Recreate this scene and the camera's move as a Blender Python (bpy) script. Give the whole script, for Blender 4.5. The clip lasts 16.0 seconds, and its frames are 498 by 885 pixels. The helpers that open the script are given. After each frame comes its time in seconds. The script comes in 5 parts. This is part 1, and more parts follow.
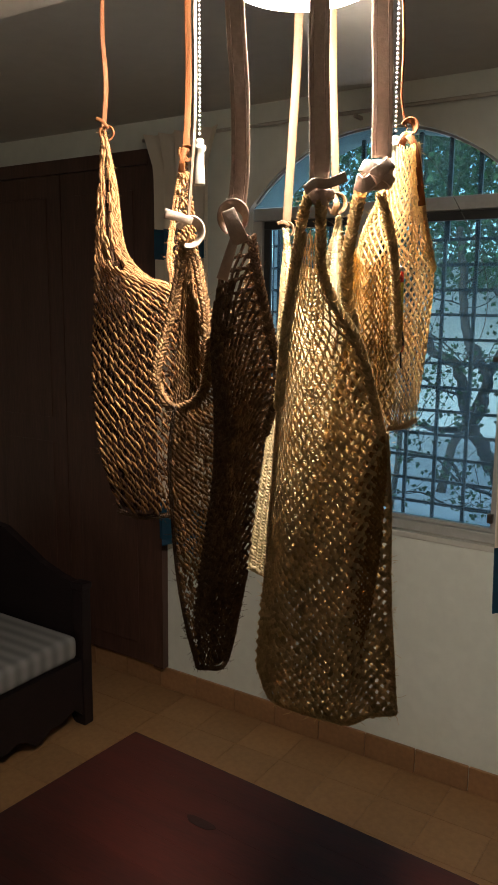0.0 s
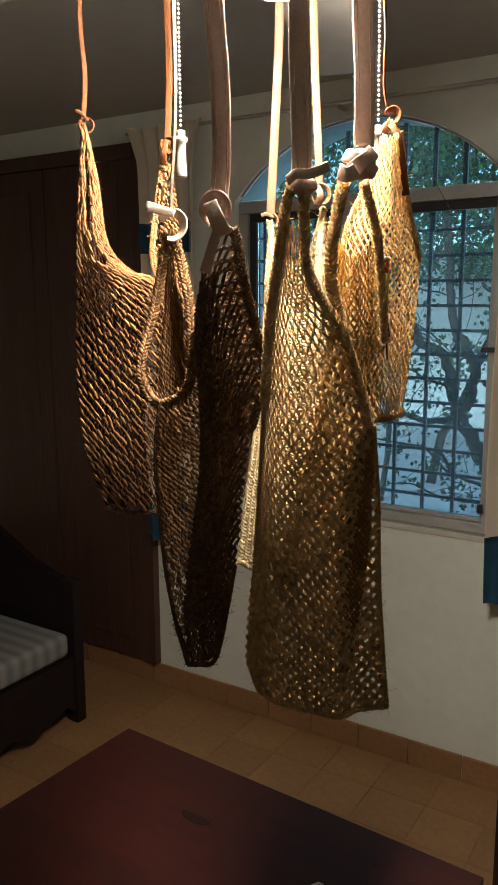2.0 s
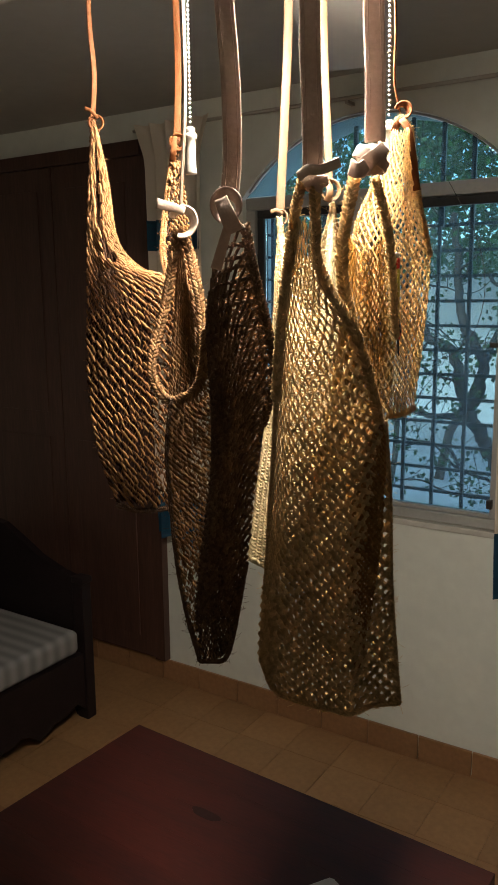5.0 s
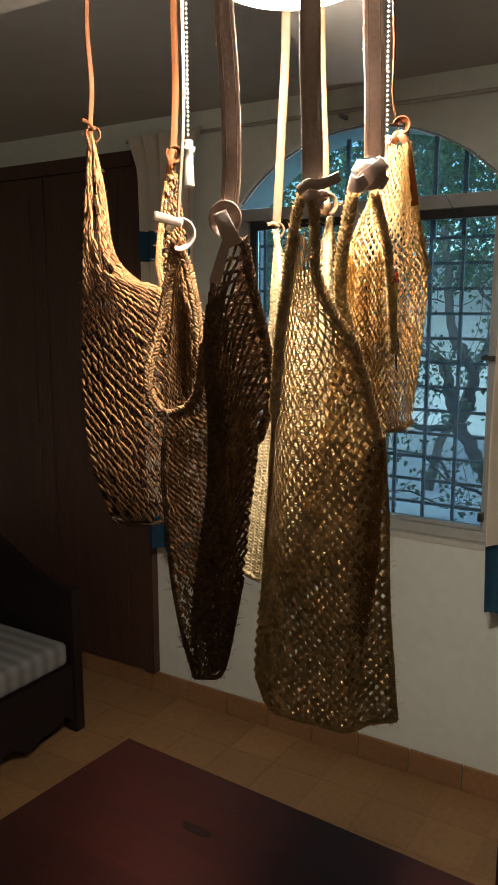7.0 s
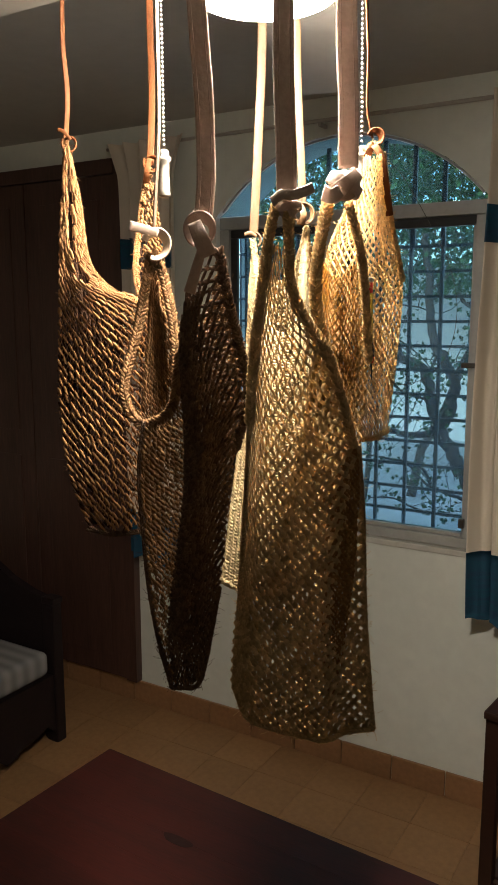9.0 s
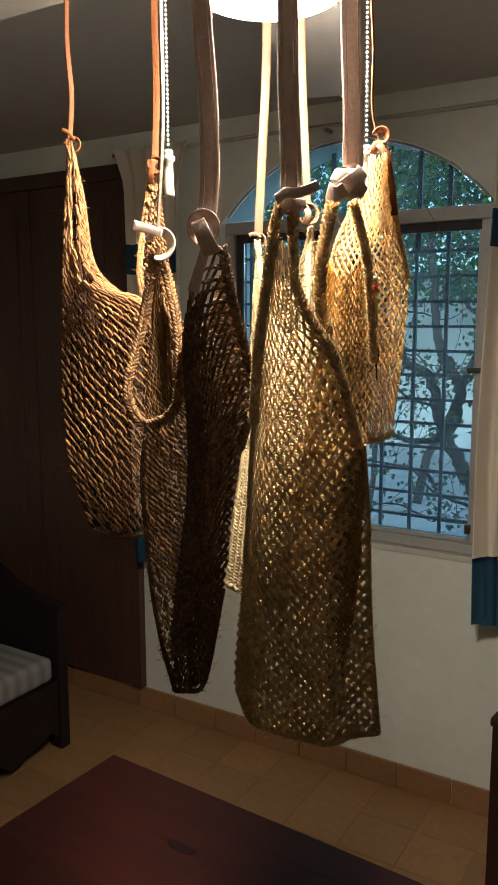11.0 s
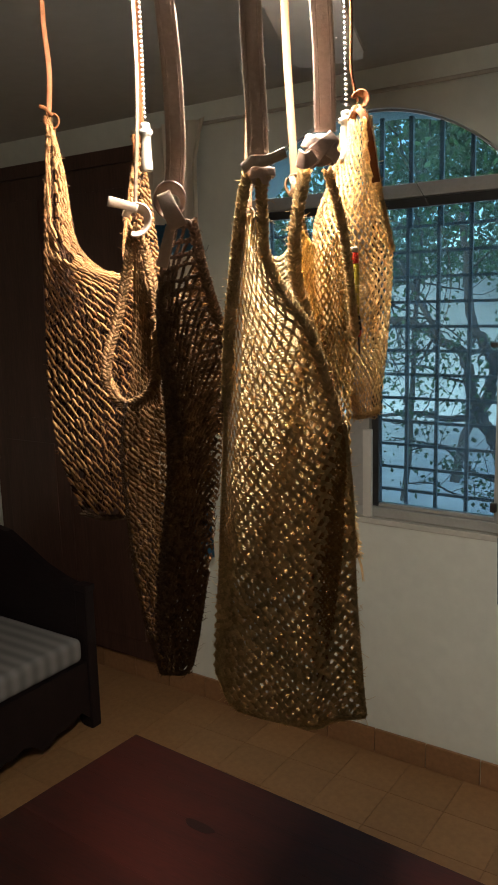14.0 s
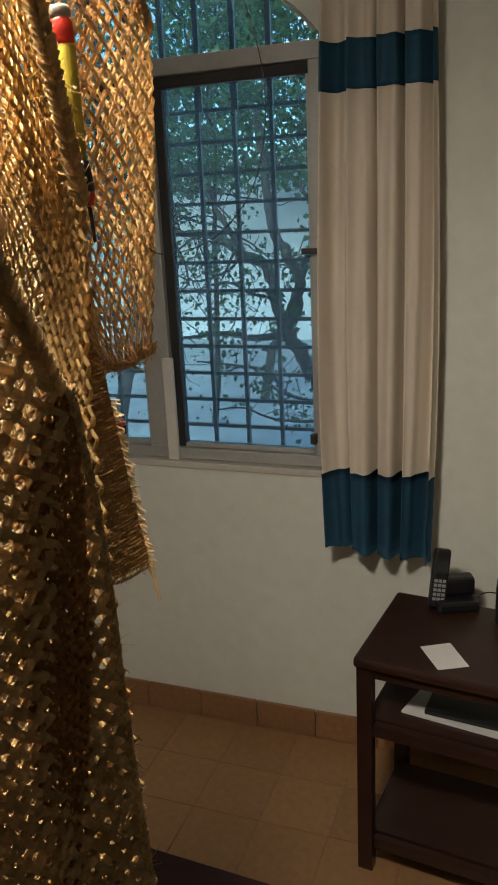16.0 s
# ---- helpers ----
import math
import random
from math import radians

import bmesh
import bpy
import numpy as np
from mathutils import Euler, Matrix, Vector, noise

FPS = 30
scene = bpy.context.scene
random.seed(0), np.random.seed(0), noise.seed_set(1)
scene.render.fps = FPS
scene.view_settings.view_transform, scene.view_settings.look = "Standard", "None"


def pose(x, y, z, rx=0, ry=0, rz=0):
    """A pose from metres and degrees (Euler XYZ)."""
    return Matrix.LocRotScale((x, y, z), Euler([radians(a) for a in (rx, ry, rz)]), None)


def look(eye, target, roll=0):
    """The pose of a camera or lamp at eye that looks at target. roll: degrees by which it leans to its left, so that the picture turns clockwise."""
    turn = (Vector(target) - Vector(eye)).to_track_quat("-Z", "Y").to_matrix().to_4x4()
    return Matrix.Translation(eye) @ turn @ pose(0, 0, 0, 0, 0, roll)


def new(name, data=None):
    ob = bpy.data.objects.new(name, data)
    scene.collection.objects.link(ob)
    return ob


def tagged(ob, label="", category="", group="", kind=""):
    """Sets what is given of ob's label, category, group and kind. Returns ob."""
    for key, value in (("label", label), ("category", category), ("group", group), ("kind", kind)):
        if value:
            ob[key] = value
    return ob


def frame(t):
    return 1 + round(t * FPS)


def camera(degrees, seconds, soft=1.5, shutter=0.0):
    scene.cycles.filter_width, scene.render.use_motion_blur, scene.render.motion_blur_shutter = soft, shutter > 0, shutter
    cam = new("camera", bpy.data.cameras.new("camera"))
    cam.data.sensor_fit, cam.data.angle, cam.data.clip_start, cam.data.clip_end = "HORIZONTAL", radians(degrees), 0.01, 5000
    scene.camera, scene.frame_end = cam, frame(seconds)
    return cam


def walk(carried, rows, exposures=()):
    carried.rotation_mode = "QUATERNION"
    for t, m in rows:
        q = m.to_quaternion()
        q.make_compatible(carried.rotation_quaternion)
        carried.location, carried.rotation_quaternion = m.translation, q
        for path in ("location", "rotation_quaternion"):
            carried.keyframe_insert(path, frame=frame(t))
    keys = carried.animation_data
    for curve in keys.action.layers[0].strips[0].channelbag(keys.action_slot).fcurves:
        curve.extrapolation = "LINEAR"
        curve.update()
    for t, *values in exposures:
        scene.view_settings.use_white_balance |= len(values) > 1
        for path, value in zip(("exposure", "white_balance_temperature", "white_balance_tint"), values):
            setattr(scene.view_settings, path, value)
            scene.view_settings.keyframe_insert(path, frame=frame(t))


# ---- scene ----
cam = camera(35.0, 16.0, soft=1.1, shutter=0.25)
PATH = [
    (0, (0.019, 0.217, 1.764), (-1.058, 1.867, 1.421), 0.6),
    (0.5, (0.012, 0.219, 1.771), (-1.064, 1.869, 1.427), 0.5),
    (1, (0.017, 0.214, 1.767), (-1.05, 1.871, 1.426), 0.5),
    (1.5, (0.021, 0.22, 1.762), (-1.034, 1.883, 1.416), 0.1),
    (2, (0.018, 0.226, 1.763), (-1.036, 1.887, 1.405), -0.2),
    (2.5, (0.017, 0.23, 1.764), (-1.043, 1.885, 1.39), -0.4),
    (3, (0.018, 0.217, 1.761), (-1.054, 1.867, 1.399), -0.2),
    (3.5, (0.021, 0.221, 1.764), (-1.053, 1.869, 1.404), -0.3),
    (4, (0.021, 0.221, 1.764), (-1.053, 1.868, 1.397), -0.5),
    (6.5, (0.001, 0.229, 1.762), (-1.056, 1.888, 1.399), -0.3),
    (7, (0.003, 0.225, 1.767), (-1.046, 1.894, 1.425), -0.1),
    (7.5, (0.008, 0.225, 1.771), (-1.025, 1.906, 1.443), -0.1),
    (8, (0.009, 0.229, 1.772), (-1.023, 1.912, 1.453), 0.0),
    (8.5, (0.008, 0.231, 1.77), (-1.009, 1.922, 1.443), -0.1),
    (9, (0.01, 0.23, 1.77), (-1.005, 1.922, 1.445), -0.1),
    (9.5, (0.008, 0.226, 1.766), (-1.014, 1.914, 1.447), 0.0),
    (12, (0.01, 0.241, 1.76), (-1.021, 1.927, 1.455), -0.2),
    (12.5, (0.018, 0.231, 1.758), (-1.021, 1.913, 1.45), -0.3),
    (13, (0.026, 0.233, 1.756), (-1.028, 1.901, 1.434), -0.7),
    (13.5, (0.04, 0.254, 1.756), (-1.043, 1.902, 1.421), -1.1),
    (14, (0.055, 0.288, 1.754), (-1.055, 1.914, 1.402), -1.5),
    (14.5, (0.114, 0.379, 1.745), (-0.927, 2.04, 1.351), -2.7),
    (15, (0.032, 0.508, 1.713), (-0.836, 2.251, 1.254), -3.3),
    (15.5, (-0.096, 0.669, 1.723), (-0.82, 2.464, 1.219), -3.1),
    (16, (-0.108, 0.698, 1.705), (-0.786, 2.494, 1.146), -2.8),
]

walk(cam, [(t, look(eye, target, roll)) for t, eye, target, roll in PATH])

# ---- world and light ----
scene.view_settings.exposure = 0.09
world = bpy.data.worlds.new("dusk_sky")
scene.world = world
world.use_nodes = True
wn = world.node_tree
sky = wn.nodes.new("ShaderNodeTexSky")
sky.sky_type, sky.sun_disc = "NISHITA", False
sky.sun_elevation, sky.sun_rotation = radians(32), radians(200)
sky.air_density, sky.dust_density, sky.ozone_density = 0.9, 1.2, 2.0
wn.links.new(sky.outputs[0], wn.nodes["Background"].inputs[0])
wn.nodes["Background"].inputs[1].default_value = 0.36
sun_data = bpy.data.lights.new("sun", "SUN")
sun_data.energy, sun_data.angle, sun_data.color = 3.6, radians(14), (1.0, 0.95, 0.88)
sun = new("sun", sun_data)
sun.matrix_world = look((-6, -10, 12), (-4, 12, 1))
LAMP = 330.0
LAMP_COLOUR = (1.0, 0.885, 0.75)

# ---- node materials ----


def material(name, colour, rough=0.6, metal=0.0, spec=0.5, vary=0.25, scale=6.0, fine=60.0, bump=0.15, bump_scale=None,
             stretch=(1, 1, 1), second=None, island=0.0, random_ob=0.0, translucent=0.0, coat=0.0, sheen=0.0):
    m = bpy.data.materials.new(name)
    m.use_nodes = True
    nt = m.node_tree
    b = nt.nodes["Principled BSDF"]
    tc = nt.nodes.new("ShaderNodeTexCoord")
    mp = nt.nodes.new("ShaderNodeMapping")
    mp.inputs["Scale"].default_value = stretch
    nt.links.new(tc.outputs["Object"], mp.inputs[0])
    n1 = nt.nodes.new("ShaderNodeTexNoise")
    n1.inputs["Scale"].default_value, n1.inputs["Detail"].default_value = scale, 5
    n2 = nt.nodes.new("ShaderNodeTexNoise")
    n2.inputs["Scale"].default_value, n2.inputs["Detail"].default_value = fine, 6
    for n in (n1, n2):
        nt.links.new(mp.outputs[0], n.inputs["Vector"])
    mix = nt.nodes.new("ShaderNodeMix")
    mix.data_type = "RGBA"
    c2 = second or tuple(c * (1 - vary) for c in colour)
    mix.inputs["A"].default_value = (*colour, 1)
    mix.inputs["B"].default_value = (*c2, 1)
    rmp = nt.nodes.new("ShaderNodeMapRange")
    rmp.inputs["From Min"].default_value, rmp.inputs["From Max"].default_value = 0.35, 0.68
    add = nt.nodes.new("ShaderNodeMath")
    add.operation = "MULTIPLY_ADD"
    add.inputs[1].default_value = 0.5
    half = nt.nodes.new("ShaderNodeMath")
    half.operation = "MULTIPLY"
    half.inputs[1].default_value = 0.5
    nt.links.new(n2.outputs[0], half.inputs[0])
    nt.links.new(n1.outputs[0], add.inputs[0])
    nt.links.new(half.outputs[0], add.inputs[2])
    nt.links.new(add.outputs[0], rmp.inputs["Value"])
    nt.links.new(rmp.outputs[0], mix.inputs["Factor"])
    out = mix.outputs["Result"]
    if island or random_ob:
        hsv = nt.nodes.new("ShaderNodeHueSaturation")
        mr = nt.nodes.new("ShaderNodeMapRange")
        k = island or random_ob
        mr.inputs["To Min"].default_value, mr.inputs["To Max"].default_value = 1 - k, 1 + k
        src = nt.nodes.new("ShaderNodeNewGeometry").outputs["Random Per Island"] if island else nt.nodes.new("ShaderNodeObjectInfo").outputs["Random"]
        nt.links.new(src, mr.inputs["Value"])
        nt.links.new(mr.outputs[0], hsv.inputs["Value"])
        nt.links.new(out, hsv.inputs["Color"])
        out = hsv.outputs[0]
    nt.links.new(out, b.inputs["Base Color"])
    b.inputs["Roughness"].default_value, b.inputs["Metallic"].default_value = rough, metal
    b.inputs["Specular IOR Level"].default_value = spec
    b.inputs["Coat Weight"].default_value = coat
    b.inputs["Sheen Weight"].default_value = sheen
    if bump:
        bp = nt.nodes.new("ShaderNodeBump")
        bp.inputs["Strength"].default_value, bp.inputs["Distance"].default_value = bump, 0.004
        src = n2
        if bump_scale:
            src = nt.nodes.new("ShaderNodeTexNoise")
            src.inputs["Scale"].default_value, src.inputs["Detail"].default_value = bump_scale, 4
            nt.links.new(mp.outputs[0], src.inputs["Vector"])
        nt.links.new(src.outputs[0], bp.inputs["Height"])
        nt.links.new(bp.outputs[0], b.inputs["Normal"])
    if translucent:
        tr = nt.nodes.new("ShaderNodeBsdfTranslucent")
        ms = nt.nodes.new("ShaderNodeMixShader")
        ms.inputs[0].default_value = translucent
        nt.links.new(out, tr.inputs["Color"])
        nt.links.new(b.outputs[0], ms.inputs[1])
        nt.links.new(tr.outputs[0], ms.inputs[2])
        nt.links.new(ms.outputs[0], nt.nodes["Material Output"].inputs["Surface"])
    return m


def glow(name, colour, strength):
    m = bpy.data.materials.new(name)
    m.use_nodes = True
    b = m.node_tree.nodes["Principled BSDF"]
    b.inputs["Base Color"].default_value = (0.85, 0.84, 0.8, 1)
    b.inputs["Emission Color"].default_value = (*colour, 1)
    b.inputs["Emission Strength"].default_value = strength
    return m


def glass(name, tint, haze):
    m = bpy.data.materials.new(name)
    m.use_nodes = True
    nt = m.node_tree
    nt.nodes.remove(nt.nodes["Principled BSDF"])
    tr = nt.nodes.new("ShaderNodeBsdfTransparent")
    tr.inputs[0].default_value = (*tint, 1)
    gl = nt.nodes.new("ShaderNodeBsdfGlossy")
    gl.inputs["Roughness"].default_value = 0.04
    fr = nt.nodes.new("ShaderNodeFresnel")
    fr.inputs[0].default_value = 1.5
    # pale cloudy film painted on the glass in place of its hazy reflections
    film = nt.nodes.new("ShaderNodeBsdfTranslucent")
    film.inputs[0].default_value = (0.62, 0.72, 0.78, 1)
    tc = nt.nodes.new("ShaderNodeTexCoord")
    cloud = nt.nodes.new("ShaderNodeTexNoise")
    cloud.inputs["Scale"].default_value, cloud.inputs["Detail"].default_value = 4.0, 4
    nt.links.new(tc.outputs["Object"], cloud.inputs["Vector"])
    amount = nt.nodes.new("ShaderNodeMath")
    amount.operation = "MULTIPLY"
    amount.inputs[1].default_value = haze * 2
    nt.links.new(cloud.outputs[0], amount.inputs[0])
    hazy = nt.nodes.new("ShaderNodeMixShader")
    nt.links.new(amount.outputs[0], hazy.inputs[0])
    nt.links.new(tr.outputs[0], hazy.inputs[1])
    nt.links.new(film.outputs[0], hazy.inputs[2])
    ms = nt.nodes.new("ShaderNodeMixShader")
    nt.links.new(fr.outputs[0], ms.inputs[0])
    nt.links.new(hazy.outputs[0], ms.inputs[1])
    nt.links.new(gl.outputs[0], ms.inputs[2])
    nt.links.new(ms.outputs[0], nt.nodes["Material Output"].inputs["Surface"])
    return m


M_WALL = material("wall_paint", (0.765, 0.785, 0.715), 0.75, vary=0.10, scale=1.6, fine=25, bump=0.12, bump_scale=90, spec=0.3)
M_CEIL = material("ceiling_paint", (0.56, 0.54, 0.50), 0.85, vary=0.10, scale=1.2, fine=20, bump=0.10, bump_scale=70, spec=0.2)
M_TILE = material("terracotta_tile", (0.37, 0.205, 0.092), 0.45, vary=0.28, scale=5, fine=45, bump=0.10, random_ob=0.10)
M_SKIRT = material("skirting_tile", (0.36, 0.19, 0.09), 0.4, vary=0.28, scale=7, fine=60, bump=0.08, random_ob=0.08)
M_GROUT = material("grout", (0.36, 0.20, 0.095), 0.9, vary=0.3, scale=8, fine=80)
M_WARD = material("dark_wardrobe_wood", (0.105, 0.050, 0.036), 0.5, vary=0.5, scale=3, fine=22, stretch=(5, 5, 0.5), bump=0.06)
M_BED = material("dark_bed_wood", (0.018, 0.011, 0.012), 0.55, spec=0.25, vary=0.45, scale=4, fine=30, stretch=(1, 4, 3), bump=0.08)
M_TABLE = material("red_varnished_wood", (0.068, 0.014, 0.010), 0.42, vary=0.5, scale=2.6, fine=26, stretch=(0.9, 8, 8), bump=0.05, second=(0.030, 0.009, 0.008), random_ob=0.08)
M_TABLE2 = material("dark_table_apron", (0.05, 0.012, 0.009), 0.4, vary=0.4, scale=4, fine=30, stretch=(1, 6, 6), bump=0.06)
M_KNOT = material("dark_wood_patch", (0.020, 0.007, 0.006), 0.5, vary=0.4, scale=12, fine=60)
M_SIDE = material("mahogany_side_table", (0.040, 0.016, 0.011), 0.38, vary=0.45, scale=3, fine=28, stretch=(1, 7, 7), bump=0.05)
M_ALU = material("window_aluminium", (0.50, 0.50, 0.48), 0.42, metal=0.35, vary=0.15, scale=8, fine=70, bump=0.04)
M_ALUDARK = material("window_rubber_edge", (0.03, 0.03, 0.03), 0.6, vary=0.3)
M_GRILLE = material("grille_paint", (0.05, 0.07, 0.08), 0.5, metal=0.3, vary=0.3, scale=20)
M_GLASS = glass("window_glass", (0.62, 0.82, 0.86), 0.09)
M_CREAM = material("cream_curtain_cloth", (0.80, 0.72, 0.60), 0.9, vary=0.10, scale=4, fine=300, bump=0.12, bump_scale=700, translucent=0.15, spec=0.1)
M_TEAL = material("teal_curtain_band", (0.018, 0.088, 0.130), 0.85, vary=0.45, scale=10, fine=160, stretch=(1, 1, 7), bump=0.12, second=(0.030, 0.052, 0.105), spec=0.1)
M_ROD = material("curtain_rod_paint", (0.52, 0.48, 0.42), 0.5, vary=0.2)
M_CUSH = material("cushion_ticking", (0.30, 0.295, 0.29), 0.92, vary=0.12, scale=8, fine=250, bump=0.10, spec=0.1)
weave = M_CUSH.node_tree
wv = weave.nodes.new("ShaderNodeTexWave")
wv.wave_type, wv.bands_direction = "BANDS", "Y"
wv.inputs["Scale"].default_value, wv.inputs["Distortion"].default_value = 5.0, 0.6
wmix = weave.nodes.new("ShaderNodeMix")
wmix.data_type, wmix.blend_type = "RGBA", "MULTIPLY"
wmix.inputs["B"].default_value = (0.68, 0.68, 0.70, 1)
weave.links.new(weave.nodes["Texture Coordinate"].outputs["Object"], wv.inputs["Vector"])
was = weave.nodes["Principled BSDF"].inputs["Base Color"].links[0].from_socket
weave.links.new(was, wmix.inputs["A"])
weave.links.new(wv.outputs["Fac"], wmix.inputs["Factor"])
weave.links.new(wmix.outputs["Result"], weave.nodes["Principled BSDF"].inputs["Base Color"])
M_PAPER = material("white_paper", (0.74, 0.73, 0.72), 0.8, vary=0.06, scale=12, bump=0.03)
M_BLACK = material("black_plastic", (0.015, 0.015, 0.017), 0.35, vary=0.3, scale=20, fine=200, bump=0.02)
M_KEYS = material("grey_keys", (0.35, 0.36, 0.36), 0.5, vary=0.1)
M_SCREEN = material("phone_screen", (0.03, 0.04, 0.045), 0.12, vary=0.1, bump=0)
M_WHITEPL = material("ivory_plastic", (0.28, 0.268, 0.235), 0.35, vary=0.06, scale=20, bump=0.02)
M_RED = material("red_paint", (0.62, 0.035, 0.02), 0.35, vary=0.2, scale=30)
M_YELLOW = material("yellow_green_paint", (0.42, 0.34, 0.03), 0.35, vary=0.2, scale=30)
M_CHROME = material("bead_chain_metal", (0.72, 0.74, 0.80), 0.22, metal=0.9, vary=0.1, scale=40, bump=0)
M_BRASS = material("latch_metal", (0.10, 0.09, 0.08), 0.4, metal=0.7, vary=0.3, scale=30)
M_FAN = material("fan_white_enamel", (0.70, 0.68, 0.63), 0.4, vary=0.08, scale=5, fine=50, bump=0.02)
M_BLADE = material("fan_blade_laminate", (0.60, 0.57, 0.52), 0.45, vary=0.12, scale=4, fine=30, stretch=(1, 1, 1), bump=0.02)
M_LAMP = glow("opal_diffuser", LAMP_COLOUR, LAMP)
M_SHADE = glow("opal_lamp_rim", LAMP_COLOUR, LAMP * 0.36)
M_JUTE = material("brown_jute_yarn", (0.37, 0.190, 0.080), 0.85, vary=0.5, scale=40, fine=500, bump=0.6, island=0.30, translucent=0.12, spec=0.15)
# dark jute; holds the shade of the drooping bag's unlit front
M_JUTE_DIM = material("shade_dark_jute_yarn", (0.120, 0.072, 0.044), 0.85, vary=0.5, scale=40, fine=500, bump=0.6, island=0.30, translucent=0.12, spec=0.15)
M_JUTE_SHADE = material("shaded_jute_yarn", (0.060, 0.030, 0.017), 0.9, vary=0.5, scale=40, fine=500, bump=0.6, island=0.3, spec=0.1)
# lighter copy of that jute, with the lamp light on the inside painted in
M_JUTE_LIT = material("lit_brown_jute_yarn", (0.24, 0.13, 0.056), 0.85, vary=0.5, scale=40, fine=500, bump=0.6, island=0.30, translucent=0.12, spec=0.15)
M_SISAL = material("straw_sisal_yarn", (0.88, 0.68, 0.38), 0.85, vary=0.30, scale=40, fine=500, bump=0.5, island=0.20, translucent=0.66, spec=0.15)
M_OLIVE_BACK = material("lamp_toned_straw_yarn", (0.56, 0.38, 0.16), 0.85, vary=0.30, scale=40, fine=500, bump=0.5, island=0.22, translucent=0.62, spec=0.15)
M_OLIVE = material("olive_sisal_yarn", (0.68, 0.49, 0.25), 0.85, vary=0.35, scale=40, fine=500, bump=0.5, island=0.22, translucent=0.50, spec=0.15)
# brown yarn that carries painted shade, for the flank and the inner fold
M_SHADE_YARN = material("shade_brown_yarn", (0.40, 0.215, 0.08), 0.85, vary=0.30, scale=40, fine=500, bump=0.5, island=0.15, translucent=0.46, spec=0.1)
M_COTTON = material("cream_cotton_yarn", (0.43, 0.335, 0.185), 0.88, vary=0.2, scale=40, fine=500, bump=0.4, island=0.12, translucent=0.05, spec=0.15)
M_BROWNL = material("brown_leather", (0.46, 0.34, 0.28), 0.48, vary=0.25, scale=18, fine=220, bump=0.15, spec=0.4)
M_TANL = material("tan_leather", (0.135, 0.045, 0.013), 0.7, spec=0.2, vary=0.2, scale=18, fine=220, bump=0.12)
M_CREAML = material("raw_cream_leather", (0.088, 0.042, 0.013), 0.6, vary=0.15, scale=18, fine=220, bump=0.10)
# strap leather darkened for shade; its knot keeps the paler beige
M_BEIGEL_SHADE = material("beige_leather", (0.105, 0.070, 0.047), 0.5, vary=0.2, scale=18, fine=220, bump=0.12)
M_PALEL = material("pale_beige_leather", (0.42, 0.34, 0.27), 0.55, vary=0.2, scale=18, fine=220, bump=0.12)
M_STITCH = material("frayed_leather_edge", (0.62, 0.55, 0.46), 0.9, vary=0.2, scale=40)
M_TRUNK = material("tree_bark", (0.055, 0.045, 0.038), 0.9, vary=0.5, scale=6, fine=40, stretch=(1, 1, 0.4), bump=0.5)
M_LEAF = material("tree_leaf", (0.050, 0.125, 0.040), 0.55, vary=0.4, scale=5, fine=40, island=0.45, translucent=0.3)
M_OUTWALL = material("pale_outdoor_plaster", (0.70, 0.72, 0.74), 0.85, vary=0.10, scale=1.2, fine=20)
M_GROUND = material("yard_concrete", (0.52, 0.55, 0.58), 0.95, vary=0.4, scale=3, fine=30, bump=0.4)
M_SILL = material("sill_plaster", (0.60, 0.58, 0.52), 0.6, vary=0.12, scale=5, fine=50, bump=0.05)
M_WIRE = material("dark_wire", (0.03, 0.03, 0.03), 0.6, vary=0.1)

# ---- builders ----


def finish(ob, mat, smooth=True):
    ob.data.materials.append(mat)
    if smooth:
        ob.data.polygons.foreach_set("use_smooth", [True] * len(ob.data.polygons))
    return ob


def thing(name, at, label, category, group="", kind=""):
    ob = new(name)
    ob.location = at
    ob.empty_display_size = 0.05
    return tagged(ob, label, category, group, kind)


def adopt(ob, parent, label=""):
    if parent is not None:
        base = Matrix.Identity(4)
        p = parent
        chain = []
        while p is not None:
            chain.append(p)
            p = p.parent
        for p in reversed(chain):
            base = base @ p.matrix_parent_inverse @ p.matrix_basis
        ob.parent = parent
        ob.matrix_parent_inverse = base.inverted()
    if label:
        ob["label"] = label
    return ob


def part(name, bm, mat, parent=None, label="", smooth=False):
    me = bpy.data.meshes.new(name)
    bm.to_mesh(me)
    bm.free()
    ob = new(name, me)
    finish(ob, mat, smooth)
    return adopt(ob, parent, label)


def raw(name, verts, faces, mat, parent=None, label="", smooth=True):
    me = bpy.data.meshes.new(name)
    me.from_pydata([tuple(v) for v in verts], [], [tuple(int(i) for i in f) for f in faces])
    me.update()
    ob = new(name, me)
    finish(ob, mat, smooth)
    return adopt(ob, parent, label)


def box(bm, lo, hi, bevel=0.0, seg=2, m=None):
    lo, hi = Vector(lo), Vector(hi)
    c, s = (lo + hi) / 2, hi - lo
    t = Matrix.Translation(c) @ Matrix.Diagonal((*s, 1))
    if m is not None:
        t = m @ t
    vs = bmesh.ops.create_cube(bm, size=1.0, matrix=t)["verts"]
    if bevel:
        es = list({e for v in vs for e in v.link_edges})
        bmesh.ops.bevel(bm, geom=es, offset=bevel, segments=seg, affect="EDGES", profile=0.6)
    return bm


def boxed(name, lo, hi, mat, parent=None, bevel=0.004, label="", m=None):
    return part(name, box(bmesh.new(), lo, hi, bevel, 2, m), mat, parent, label)


